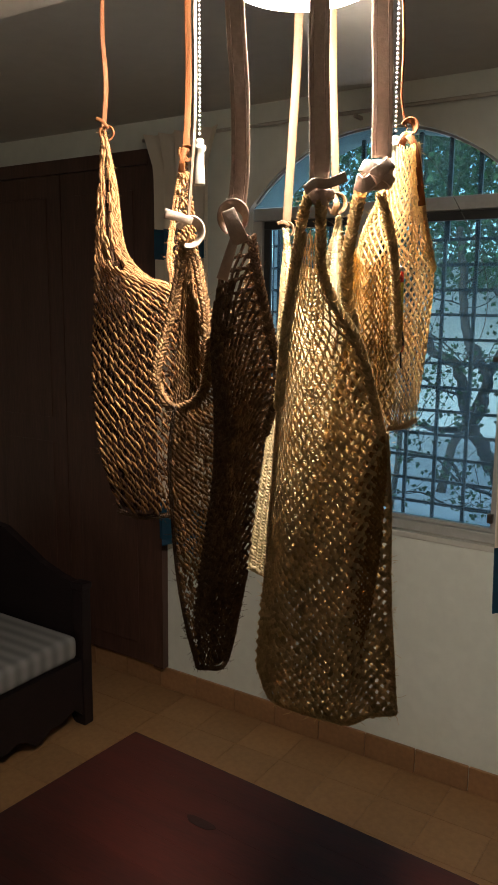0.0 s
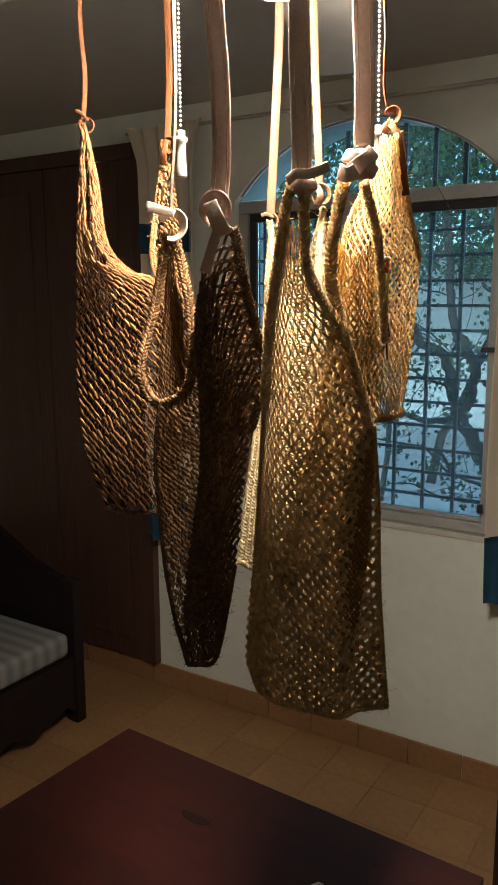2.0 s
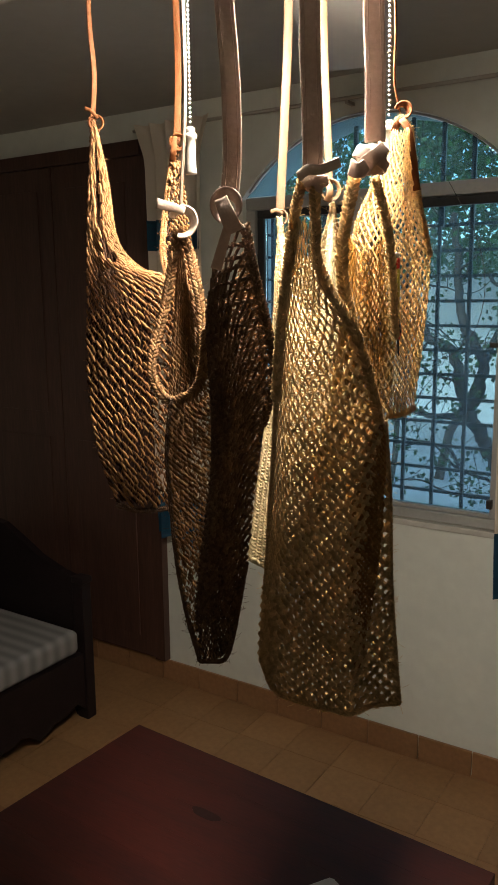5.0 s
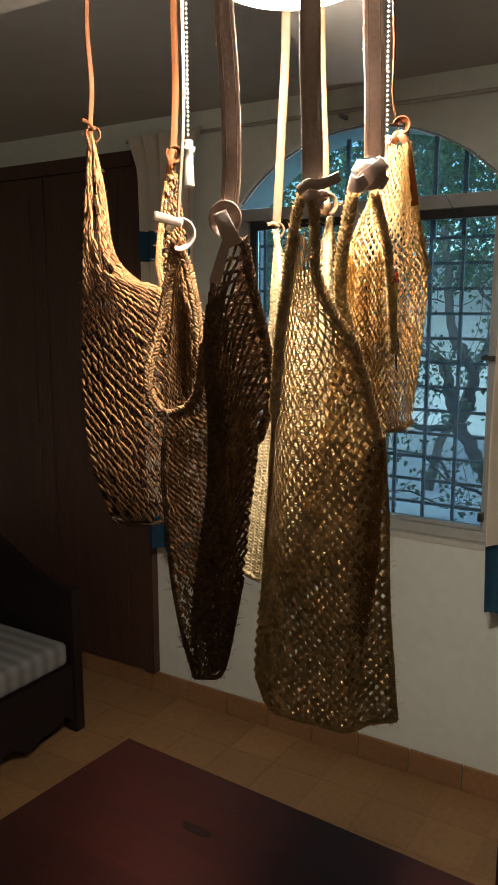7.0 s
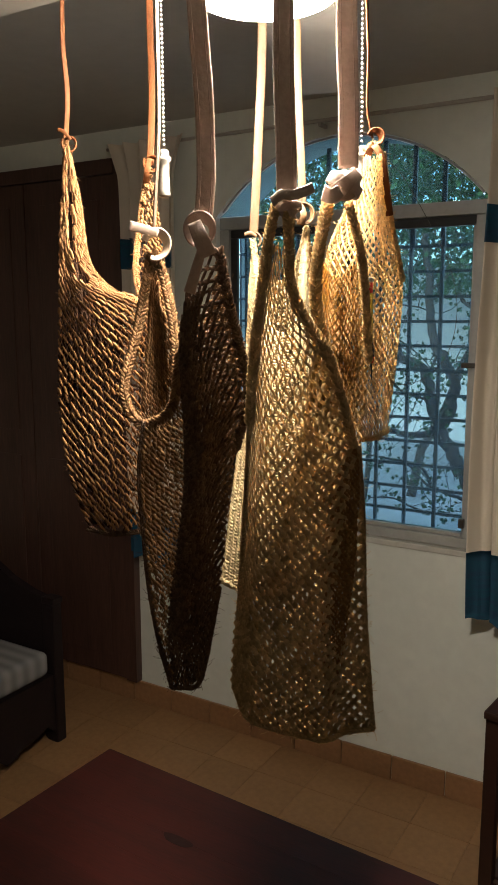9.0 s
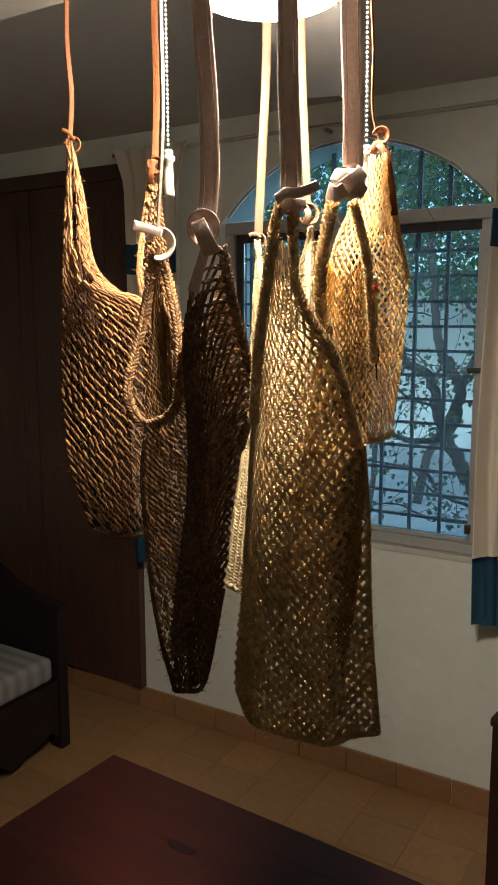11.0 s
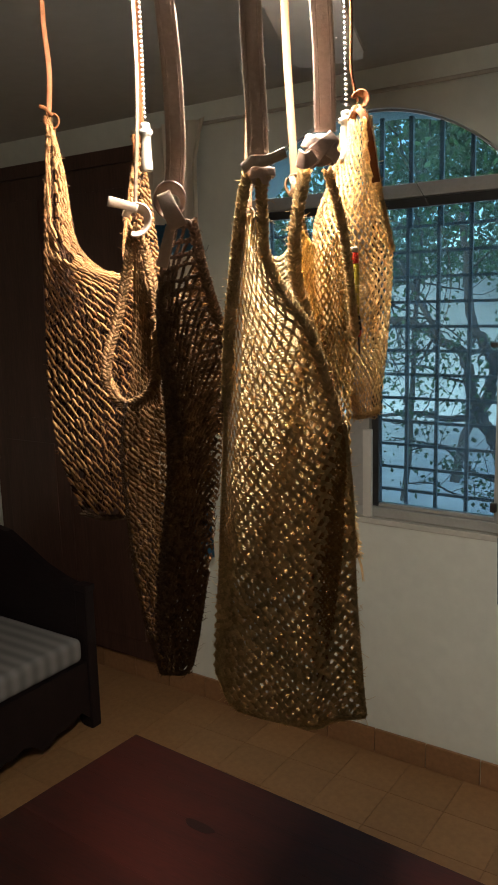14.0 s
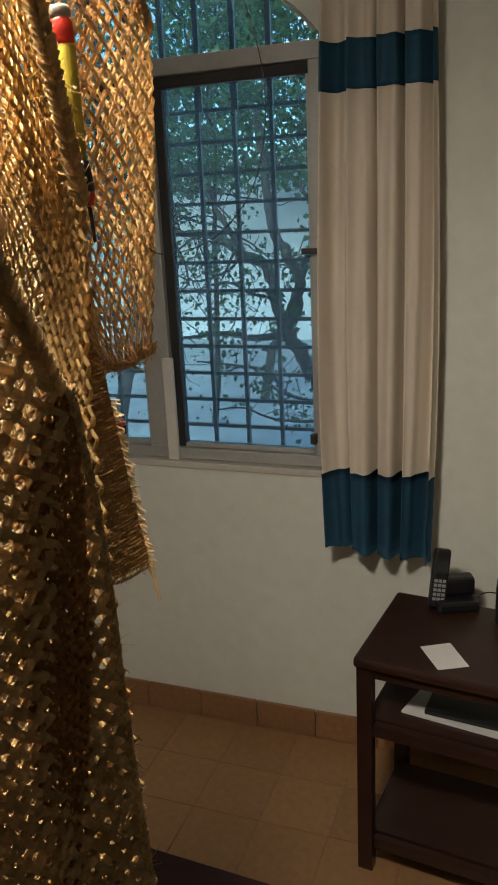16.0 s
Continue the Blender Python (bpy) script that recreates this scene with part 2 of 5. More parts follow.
def lathe(bm, prof, at=(0, 0, 0), n=24, m=None):
    rings = []
    for r, z in prof:
        ring = []
        for k in range(n):
            a = 2 * math.pi * k / n
            v = Vector((r * math.cos(a), r * math.sin(a), z))
            v = (m @ v) if m is not None else v
            ring.append(bm.verts.new(v + Vector(at)))
        rings.append(ring)
    for a, b in zip(rings, rings[1:]):
        for k in range(n):
            bm.faces.new((a[k], a[(k + 1) % n], b[(k + 1) % n], b[k]))
    bm.faces.new(list(reversed(rings[0])))
    bm.faces.new(rings[-1])
    return bm


def prism(bm, outline, axis_from, axis_to, plane="xz"):
    """A flat outline (a, b) pushed along y (xz) or z (xy) or x (yz)."""
    def put(a, b, c):
        return {"xz": (a, c, b), "xy": (a, b, c), "yz": (c, a, b)}[plane]
    lo = [bm.verts.new(put(a, b, axis_from)) for a, b in outline]
    hi = [bm.verts.new(put(a, b, axis_to)) for a, b in outline]
    n = len(outline)
    bm.faces.new(lo)
    bm.faces.new(list(reversed(hi)))
    for k in range(n):
        bm.faces.new((lo[k], hi[k], hi[(k + 1) % n], lo[(k + 1) % n]))
    bmesh.ops.recalc_face_normals(bm, faces=bm.faces)
    return bm


def spline(pts, n):
    """Catmull-Rom through the points, n + 1 samples even in length."""
    p = np.array(pts, float)
    q = np.vstack([2 * p[0] - p[1], p, 2 * p[-1] - p[-2]])
    out = []
    for i in range(len(p) - 1):
        a, b, c, d = q[i:i + 4]
        for t in np.linspace(0, 1, 16, endpoint=False):
            out.append(0.5 * (2 * b + (c - a) * t + (2 * a - 5 * b + 4 * c - d) * t * t + (3 * b - a - 3 * c + d) * t ** 3))
    out.append(p[-1])
    out = np.array(out)
    s = np.concatenate([[0], np.cumsum(np.linalg.norm(np.diff(out, axis=0), axis=1))])
    want = np.linspace(0, s[-1], n + 1)
    return np.stack([np.interp(want, s, out[:, k]) for k in range(out.shape[1])], 1)


AHEAD = np.array((-0.546, 0.838, 0.0))
ASIDE = np.array((0.838, 0.546, 0.0))
UP = np.array((0.0, 0.0, 1.0))


def unit(a):
    return a / np.maximum(np.linalg.norm(a, axis=-1, keepdims=True), 1e-9)


def rods(P, Q, N, r, bow=0.0, sides=5, fat=1.0):
    """Round rods from each P to each Q; N is the side to which they bow. Returns verts and faces."""
    M = len(P)
    T = unit(Q - P)
    B = unit(np.cross(T, N))
    U = np.cross(B, T)
    r = np.broadcast_to(np.asarray(r, float), (M,))
    stations = [(P, 0.8), ((P + Q) / 2 + U * bow, fat), (Q, 0.8)]
    V = np.zeros((M, 3, sides, 3))
    for s, (c, k) in enumerate(stations):
        for j in range(sides):
            a = 2 * math.pi * j / sides
            V[:, s, j] = c + (np.cos(a) * B + np.sin(a) * U) * (r * k)[:, None]
    F = []
    base = np.arange(M) * 3 * sides
    for s in range(2):
        for j in range(sides):
            k = (j + 1) % sides
            F.append(np.stack([base + s * sides + j, base + s * sides + k, base + (s + 1) * sides + k, base + (s + 1) * sides + j], 1))
    return V.reshape(-1, 3), np.concatenate(F)


def merge(pieces):
    vs, fs, off = [], [], 0
    for v, f in pieces:
        vs.append(v)
        fs += (np.asarray(f) + off).tolist() if isinstance(f, np.ndarray) else [[i + off for i in g] for g in f]
        off += len(v)
    return np.concatenate(vs), fs


def sweep(path, radius, sides=8, twist=None):
    """A round tube along a path; radius a number or one for each point."""
    p = np.asarray(path, float)
    T = unit(np.gradient(p, axis=0))
    up = np.array([0.31, 0.52, 0.80])
    B = unit(np.cross(T, up))
    U = np.cross(B, T)
    r = np.broadcast_to(np.asarray(radius, float), (len(p),))
    V = np.stack([p + (np.cos(a) * B + np.sin(a) * U) * r[:, None] for a in np.linspace(0, 2 * math.pi, sides, endpoint=False)], 1)
    n = len(p)
    F = [[i * sides + j, i * sides + (j + 1) % sides, (i + 1) * sides + (j + 1) % sides, (i + 1) * sides + j] for i in range(n - 1) for j in range(sides)]
    F += [list(range(sides))[::-1], [(n - 1) * sides + j for j in range(sides)]]
    return V.reshape(-1, 3), F


def braid(path, radius, seed=1):
    """A flat braid: slanting stitches that meet in a V along the middle, front and back, over a core."""
    rng = np.random.default_rng(seed)
    p = np.asarray(path, float)
    length = np.linalg.norm(np.diff(p, axis=0), axis=1).sum()
    c = spline(p[::4] if len(p) > 40 else p, max(12, int(length / (radius * 0.85))))
    T = unit(np.gradient(c, axis=0))
    B = unit(np.cross(T, AHEAD))
    out = [sweep(c, radius * 0.62, 6)]
    for face in (-1, 1):
        for side in (-1, 1):
            k = len(c)
            n = AHEAD * face
            P = c + n * radius * 0.62 + T * radius * 0.55 + rng.normal(0, radius * 0.07, c.shape)
            Q = c + B * radius * 0.95 * side + n * radius * 0.15 - T * radius * 0.75 + rng.normal(0, radius * 0.07, c.shape)
            out.append(rods(P, Q, np.broadcast_to(n, c.shape), radius * 0.36 * rng.uniform(0.85, 1.15, k), radius * 0.22, 6, 1.25))
    return merge(out)


def ribbon(path, across, width, thick):
    """A flat strap along a path. across: the way of its width, one vector or one for each point."""
    p = np.asarray(path, float)
    T = unit(np.gradient(p, axis=0))
    A = np.broadcast_to(np.asarray(across, float), p.shape)
    A = unit(A - T * (A * T).sum(1, keepdims=True))
    N = np.cross(T, A)
    w = np.broadcast_to(np.asarray(width, float), (len(p),))[:, None]
    prof = [(-0.5, -0.3), (-0.42, -0.5), (0.42, -0.5), (0.5, -0.3), (0.5, 0.3), (0.42, 0.5), (-0.42, 0.5), (-0.5, 0.3)]
    V = np.stack([p + A * w * a + N * thick * b for a, b in prof], 1)
    n, k = len(p), len(prof)
    F = [[i * k + j, i * k + (j + 1) % k, (i + 1) * k + (j + 1) % k, (i + 1) * k + j] for i in range(n - 1) for j in range(k)]
    F += [list(range(k))[::-1], [(n - 1) * k + j for j in range(k)]]
    return V.reshape(-1, 3), F


def panel(top, left, right, bottom, nu, nv, bulge, crumple=0.006, seed=1):
    """A hanging cloth panel between four edge curves, on a grid of nv + 1 rows and nu + 1 columns, pushed out by bulge."""
    c0, c1 = spline(top, nu), spline(bottom, nu)
    d0, d1 = spline(left, nv), spline(right, nv)
    u = np.linspace(0, 1, nu + 1)[None, :, None]
    v = np.linspace(0, 1, nv + 1)[:, None, None]
    S = (1 - v) * c0[None] + v * c1[None] + (1 - u) * d0[:, None] + u * d1[:, None]
    S = S - ((1 - u) * (1 - v) * c0[0] + u * (1 - v) * c0[-1] + (1 - u) * v * c1[0] + u * v * c1[-1])
    out = np.sin(np.pi * u) * np.sin(np.pi * np.clip(v * 0.9 + 0.1, 0, 1)) ** 0.7
    ripple = np.sin(9 * u + 3.1 * v + seed) * 0.5 + np.sin(17 * u - 5 * v + 2 * seed) * 0.3 + np.sin(4 * u + 13 * v + 3 * seed) * 0.3
    edge = np.clip(4 * u * (1 - u), 0, 1) ** 0.5
    return S - AHEAD * out * bulge - AHEAD * ripple * crumple * edge


def net(S, r, jitter=0.12, seed=1, bow=0.0006, slant=1.0, fat=1.0, knots=True, cover=(0.36, 0.36)):
    """Yarn along the diagonals of the grid, with a knot at each crossing. slant below 1 sinks the second set of yarns."""
    rng = np.random.default_rng(seed)
    nv, nu = S.shape[0] - 1, S.shape[1] - 1
    du = np.gradient(S, axis=1)
    dv = np.gradient(S, axis=0)
    N = unit(np.cross(dv, du))
    S = S + du * rng.uniform(-jitter, jitter, S.shape[:2] + (1,)) + dv * rng.uniform(-jitter, jitter, S.shape[:2] + (1,))
    j, i = np.mgrid[0:nv, 0:nu]
    even = (i + j) % 2 == 0
    a, b = (j[even], i[even]), (j[even] + 1, i[even] + 1)
    odd = ~even
    c, d = (j[odd], i[odd] + 1), (j[odd] + 1, i[odd])
    n1, n2 = len(a[0]), len(c[0])
    wide = np.linalg.norm(du, axis=2)
    R = np.clip(wide * np.linspace(cover[0], cover[1], nv + 1)[:, None], r * 0.3, r)
    pieces = [rods(S[a], S[b], N[a], R[a] * rng.uniform(0.8, 1.2, n1), bow, 5, fat)]
    P, Q = S[c], S[d]
    if slant < 1:
        P, Q = P - N[c] * r * 0.9, Q - N[c] * r * 0.9
    pieces.append(rods(P, Q, N[c], R[c] * slant * rng.uniform(0.8, 1.2, n2), -bow, 5, 1.0))
    if knots:
        e = ((j + i) % 2 == 0) & (j > 0)
        K = S[j[e], i[e]]
        t = unit(dv[j[e], i[e]])
        rk = R[j[e], i[e]]
        pieces.append(rods(K - t * rk[:, None] * 1.3, K + t * rk[:, None] * 1.3, N[j[e], i[e]], rk * 1.25, 0, 5, 1.4))
    return merge(pieces)


def knit(S, r, seed=1):
    """Close knitted rows: every stitch a short slanted leg, in pairs like a V."""
    rng = np.random.default_rng(seed)
    nv, nu = S.shape[0] - 1, S.shape[1] - 1
    du, dv = np.gradient(S, axis=1), np.gradient(S, axis=0)
    N = unit(np.cross(dv, du))
    j, i = np.mgrid[0:nv, 0:nu]
    j, i = j.ravel(), i.ravel()
    lean = np.where(i % 2 == 0, 0.62, -0.62)[:, None]
    mid = (S[j, i] + S[j + 1, i + 1]) / 2 + N[j, i] * rng.uniform(-0.3, 0.3, (len(i), 1)) * r
    P = mid - dv[j, i] * 0.40 - du[j, i] * lean
    Q = mid + dv[j, i] * 0.40 + du[j, i] * lean
    return rods(P, Q, N[j, i], r * rng.uniform(0.85, 1.15, len(i)), r * 0.5, 5, 1.25)


def sample(S, u, v):
    """Places on a grid at fractional columns u and rows v."""
    nv, nu = S.shape[0] - 1, S.shape[1] - 1
    u, v = np.clip(u, 0, nu - 1e-6), np.clip(v, 0, nv - 1e-6)
    i, j = u.astype(int), v.astype(int)
    a, b = (u - i)[:, None], (v - j)[:, None]
    return (S[j, i] * (1 - a) + S[j, i + 1] * a) * (1 - b) + (S[j + 1, i] * (1 - a) + S[j + 1, i + 1] * a) * b


def twill(S, r, seed=1, slope=0.7, gap=0.44):
    """Looped sisal in slanting ridges: plump twisted stitches, over thin sunk yarns."""
    rng = np.random.default_rng(seed)
    nv, nu = S.shape[0] - 1, S.shape[1] - 1
    du, dv = np.gradient(S, axis=1), np.gradient(S, axis=0)
    N = unit(np.cross(dv, du))
    j, i = np.mgrid[-int(slope * nu) - 1:nv, 0:nu]
    j, i = j.ravel().astype(float), i.ravel().astype(float)
    u = i + 0.5 + rng.uniform(-0.2, 0.2, len(i))
    v = j + slope * i + rng.uniform(-0.14, 0.14, len(i))
    wide = np.linalg.norm(sample(du, u, np.clip(v, 0, nv)), axis=1)
    share = np.clip(wide / np.percentile(wide, 80) * 1.1, 0.3, 1)   # fewer stitches where the netting narrows
    ok = (v > 0.4) & (v < nv - 0.4) & (rng.random(len(u)) < share)
    u, v, share = u[ok], v[ok], share[ok]
    tilt = rng.uniform(0.25, 0.55, len(u))
    P = sample(S, u - tilt, v - gap)
    Q = sample(S, u + tilt, v + gap)
    n = unit(sample(N, u, v))
    wide = np.linalg.norm(sample(du, u, v), axis=1)
    R = np.clip(wide / share * 0.27, r * 0.35, r)
    top = rods(P + n * r * 0.3, Q + n * r * 0.3, n, R * rng.uniform(0.75, 1.15, len(u)), r * 0.8, 6, 1.3)
    A, B = sample(S, u + 0.4, v - gap * 1.1) - n * r * 1.1, sample(S, u - 0.4, v + gap * 1.1) - n * r * 1.1
    return merge([top, rods(A, B, n, R * 0.5, 0, 4)])


def hairs(points, count, length, seed, r=0.00025):
    """Loose fibres that stand out from yarn near the points."""
    rng = np.random.default_rng(seed)
    p = np.asarray(points).reshape(-1, 3)
    k = rng.integers(0, len(p), count)
    d = unit(rng.normal(0, 1, (count, 3)) * (1, 1, 0.7) + (0, 0, 0.1))
    l = rng.uniform(0.3, 1.0, (count, 1)) * length
    P = p[k]
    return rods(P, P + d * l, unit(rng.normal(0, 1, (count, 3))), r, length * 0.12, 3)


# ---- the room ----
WY = 2.90          # inner face of the window wall
TOP = 2.52         # ceiling
X0, X1, Y0 = -3.30, 2.30, -1.80
WX0, WX1, SILL = -1.74, -0.68, 0.945
SPRING, CROWN = 2.135, 2.392

# window wall with its arched opening
bm = bmesh.new()
half_w, rise = (WX1 - WX0) / 2, CROWN - SPRING
rad = (half_w ** 2 + rise ** 2) / (2 * rise)
cx, cz = (WX0 + WX1) / 2, CROWN - rad
a0 = math.asin(half_w / rad)
arch = [(cx + rad * math.sin(a0 * (1 - 2 * k / 28)), cz + rad * math.cos(a0 * (1 - 2 * k / 28))) for k in range(29)]
wall_w = prism(bm, [(X1, 0), (X1, TOP), (WX1, TOP), (WX1, 0)], WY, WY + 0.22)
prism(bm, [(WX0, 0), (WX0, TOP), (X0, TOP), (X0, 0)], WY, WY + 0.22)
prism(bm, [(WX1, 0), (WX1, SILL), (WX0, SILL), (WX0, 0)], WY, WY + 0.22)
for (xa, za), (xb, zb) in zip(arch, arch[1:]):
    prism(bm, [(xa, za), (xa, TOP), (xb, TOP), (xb, zb)], WY, WY + 0.22)
bmesh.ops.remove_doubles(bm, verts=bm.verts, dist=0.0002)
tagged(part("wall_north", bm, M_WALL), "white plastered wall with an arched window opening", "wall", kind="structure")
tagged(boxed("wall_west", (X0 - 0.15, Y0, 0), (X0, WY + 0.22, TOP), M_WALL, bevel=0), "plain white plastered wall", "wall", kind="structure")
tagged(boxed("wall_east", (X1, Y0, 0), (X1 + 0.15, WY + 0.22, TOP), M_WALL, bevel=0), "plain white plastered wall", "wall", kind="structure")
tagged(boxed("wall_south", (X0 - 0.15, Y0 - 0.15, 0), (X1 + 0.15, Y0, TOP), M_WALL, bevel=0), "plain white plastered wall", "wall", kind="structure")
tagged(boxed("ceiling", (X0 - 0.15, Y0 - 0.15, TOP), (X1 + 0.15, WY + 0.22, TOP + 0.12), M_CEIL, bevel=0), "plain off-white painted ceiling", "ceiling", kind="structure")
floor = tagged(boxed("floor", (X0 - 0.15, Y0 - 0.15, -0.10), (X1 + 0.15, WY + 0.22, -0.003), M_GROUT, bevel=0), "terracotta tiled floor with narrow joints", "floor", kind="structure")

# window: aluminium frame, two casements, transom, arch light, outer grille
win = thing("window_1", (cx, WY + 0.025, SILL), "arched aluminium window with two glazed casements and outer grille", "window", kind="structure")
FY = WY + 0.025
boxed("window_sill", (WX0, WY - 0.006, SILL - 0.022), (WX1, FY + 0.10, SILL), M_SILL, win, 0.003, "plastered window sill")
boxed("transom", (WX0, FY, 2.09), (WX1, FY + 0.06, 2.136), M_ALU, win, 0.003)
boxed("bottom_rail", (WX0, FY, SILL + 0.001), (WX1, FY + 0.06, SILL + 0.036), M_ALU, win, 0.003)
boxed("jamb", (WX1 - 0.050, FY, SILL + 0.037), (WX1, FY + 0.06, 2.089), M_ALU, win, 0.003)
boxed("jamb", (WX0, FY, SILL + 0.037), (WX0 + 0.042, FY + 0.06, 2.089), M_ALU, win, 0.003)
boxed("mullion", (-1.292, FY - 0.004, SILL + 0.037), (-1.203, FY + 0.06, 2.089), M_ALU, win, 0.003)
for xa, xb in ((-1.202, WX1 - 0.051), (WX0 + 0.043, -1.293)):
    sash = boxed("casement", (xa, FY + 0.015, 2.058), (xb, FY + 0.05, 2.088), M_ALUDARK, win, 0.002, "dark edged glazed casement")
    boxed("side_rail", (xa, FY + 0.015, SILL + 0.038), (xa + 0.028, FY + 0.05, 2.057), M_ALUDARK, sash, 0.002)
    boxed("side_rail", (xb - 0.010, FY + 0.015, SILL + 0.038), (xb, FY + 0.05, 2.057), M_ALU, sash, 0.002)
    boxed("bottom_bar", (xa + 0.029, FY + 0.015, SILL + 0.038), (xb - 0.011, FY + 0.05, SILL + 0.050), M_ALU, sash, 0.002)
    g = boxed("pane", (xa + 0.029, FY + 0.030, SILL + 0.051), (xb - 0.011, FY + 0.034, 2.057), M_GLASS, sash, 0)
    g.visible_shadow = False
bm = bmesh.new()
prism(bm, [(WX0 + 0.012, 2.137)] + [(cx + (rad - 0.012) * math.sin(-a0 + 2 * a0 * k / 28) * 0.985, cz + (rad - 0.012) * math.cos(-a0 + 2 * a0 * k / 28)) for k in range(1, 28)] + [(WX1 - 0.012, 2.137)], FY - 0.012, FY - 0.008)
g = part("arch_pane", bm, M_GLASS, win)
g.visible_shadow = False
rim = [(cx + (rad - 0.006) * math.sin(-a0 + 2 * a0 * k / 40), FY - 0.010, cz + (rad - 0.006) * math.cos(-a0 + 2 * a0 * k / 40)) for k in range(1, 40)]
raw("arch_rim", *sweep(rim, 0.0045, 6), M_ALU, win, "grey metal rim of the arch light")
for x in (-1.45, -1.335, -1.22, -1.107, -0.993, -0.883):
    top_z = cz + math.sqrt(rad ** 2 - (x - cx) ** 2)
    boxed("arch_bar", (x - 0.008, FY + 0.135, 2.0), (x + 0.008, FY + 0.147, top_z), M_GRILLE, win, 0)
for k in range(8):
    x = -0.882 - k * 0.117
    boxed("grille_bar", (x - 0.006, FY + 0.135, SILL), (x + 0.006, FY + 0.147, 2.10), M_GRILLE, win, 0)
for k in range(12):
    z = 1.02 + k * 0.0895
    boxed("grille_rail", (WX0, FY + 0.148, z - 0.0055), (WX1, FY + 0.159, z + 0.0055), M_GRILLE, win, 0)
lat = boxed("latch", (WX1 - 0.030, FY - 0.014, 1.527), (WX1 - 0.014, FY, 1.652), M_BRASS, win, 0.004, "dark metal window latch")
boxed("latch_arm", (WX1 - 0.075, FY - 0.024, 1.583), (WX1 - 0.012, FY - 0.012, 1.600), M_BRASS, lat, 0.003)
stay = boxed("stay", (WX1 - 0.064, FY - 0.020, 1.022), (WX1 - 0.044, FY, 1.055), M_BRASS, win, 0.004, "dark metal window stay")

# skirting tiles: one row along the window wall
skirt = thing("baseboard", (-1.2, WY, 0), "terracotta skirting tiles along the wall", "baseboard", kind="structure")
tile_mesh = None
x = -3.242
while x < X1 - 0.2:
    if tile_mesh is None:
        first = boxed("skirting_tile", (0.0015, -0.012, 0.0), (0.2065, 0.0, 0.10), M_SKIRT, None, 0.003)
        tile_mesh = first.data
        ob = first
    else:
        ob = new("skirting_tile", tile_mesh)
    ob.location = (x, WY - 0.001, 0)
    adopt(ob, skirt)
    x += 0.208

# built-in wardrobe on the window wall
ward = thing("wardrobe", (-2.75, WY, 0.105), "tall dark brown wooden wardrobe doors above the skirting", "wardrobe")
part("side_panel", prism(bmesh.new(), [(-2.222, 0.104), (-2.222, 2.40), (-2.206, 2.40), (-2.166, 2.325), (-2.166, 0.104)], WY - 0.040, WY - 0.001), M_WARD, ward)
boxed("top_rail", (-3.295, WY - 0.044, 2.34), (-2.223, WY - 0.001, 2.40), M_WARD, ward, 0.003)
for k in range(2):
    xa = -2.225 - 0.53 * (k + 1)
    d = boxed("door", (xa + 0.003, WY - 0.030, 0.106), (xa + 0.527, WY - 0.002, 2.338), M_WARD, ward, 0.003)
    for za, zb in ((0.20, 1.10), (1.22, 2.24)):
        boxed("door_panel", (xa + 0.09, WY - 0.036, za), (xa + 0.44, WY - 0.0305, zb), M_WARD, d, 0.003)

# curtains


def curtain(name, xa, xb, y, z_top, z_bot, bands, folds, label, seed, flare=0.0):
    ct = thing(name, ((xa + xb) / 2, y, z_bot), label, "curtain", "curtains of the window")
    rng = np.random.default_rng(seed)
    n = 120
    ph = rng.uniform(0, 6.28, 4)

    def sheet(z0, z1, out, rows):
        us = np.linspace(0, 1, n + 1)
        zs = np.linspace(z0, z1, rows + 1)
        V = []
        for side in (0.0, 0.004):
            for z in zs:
                f = (z_top - z) / (z_top - z_bot)
                w = 0.94 + 0.06 * math.cos(f * 5.0 + seed) + flare * max(0.0, z - 2.30) / 0.14
                deep = 0.016 + 0.016 * min(1, f * 1.4)
                pleat = np.sin(us * folds * 6.283 + ph[0] + 1.3 * np.sin(us * 5 + ph[1] + f * 1.3))
                wave = np.sign(pleat) * np.abs(pleat) ** 0.6 + 0.55 * np.sin(us * folds * 2.1 * 6.283 + ph[2] + 1.8 * f) * (1 - 0.5 * f)
                yy = y - wave * deep - out + side
                xx = xa + (xb - xa) * (0.5 + (us - 0.5) * w) + 0.010 * np.sin(us * folds * 6.283 + ph[3])
                hem = 0.006 * np.sin(us * folds * 6.283 + ph[0]) * (1 if z == z_bot else 0) - 0.03 * us * (z == z_bot)
                V += [(a, b, z + h) for a, b, h in zip(xx, yy, hem)]
        F = []
        m = n + 1
        lay = m * (rows + 1)
        for s in (0, lay):
            F += [[s + r * m + c, s + r * m + c + 1, s + (r + 1) * m + c + 1, s + (r + 1) * m + c][::(1 if s else -1)] for r in range(rows) for c in range(n)]
        for r in range(rows):
            F += [[r * m, (r + 1) * m, lay + (r + 1) * m, lay + r * m], [r * m + n, lay + r * m + n, lay + (r + 1) * m + n, (r + 1) * m + n]]
        for c in range(n):
            F += [[c, c + 1, lay + c + 1, lay + c][::-1], [rows * m + c, lay + rows * m + c, lay + rows * m + c + 1, rows * m + c + 1][::-1]]
        return V, F
    raw("cloth", *sheet(z_top, z_bot + 0.01, 0.0, 40), M_CREAM, ct, "cream cotton cloth")
    for za, zb in bands:
        raw("band", *sheet(za, zb, 0.004, 8), M_TEAL, ct, "teal woven band")
    return ct


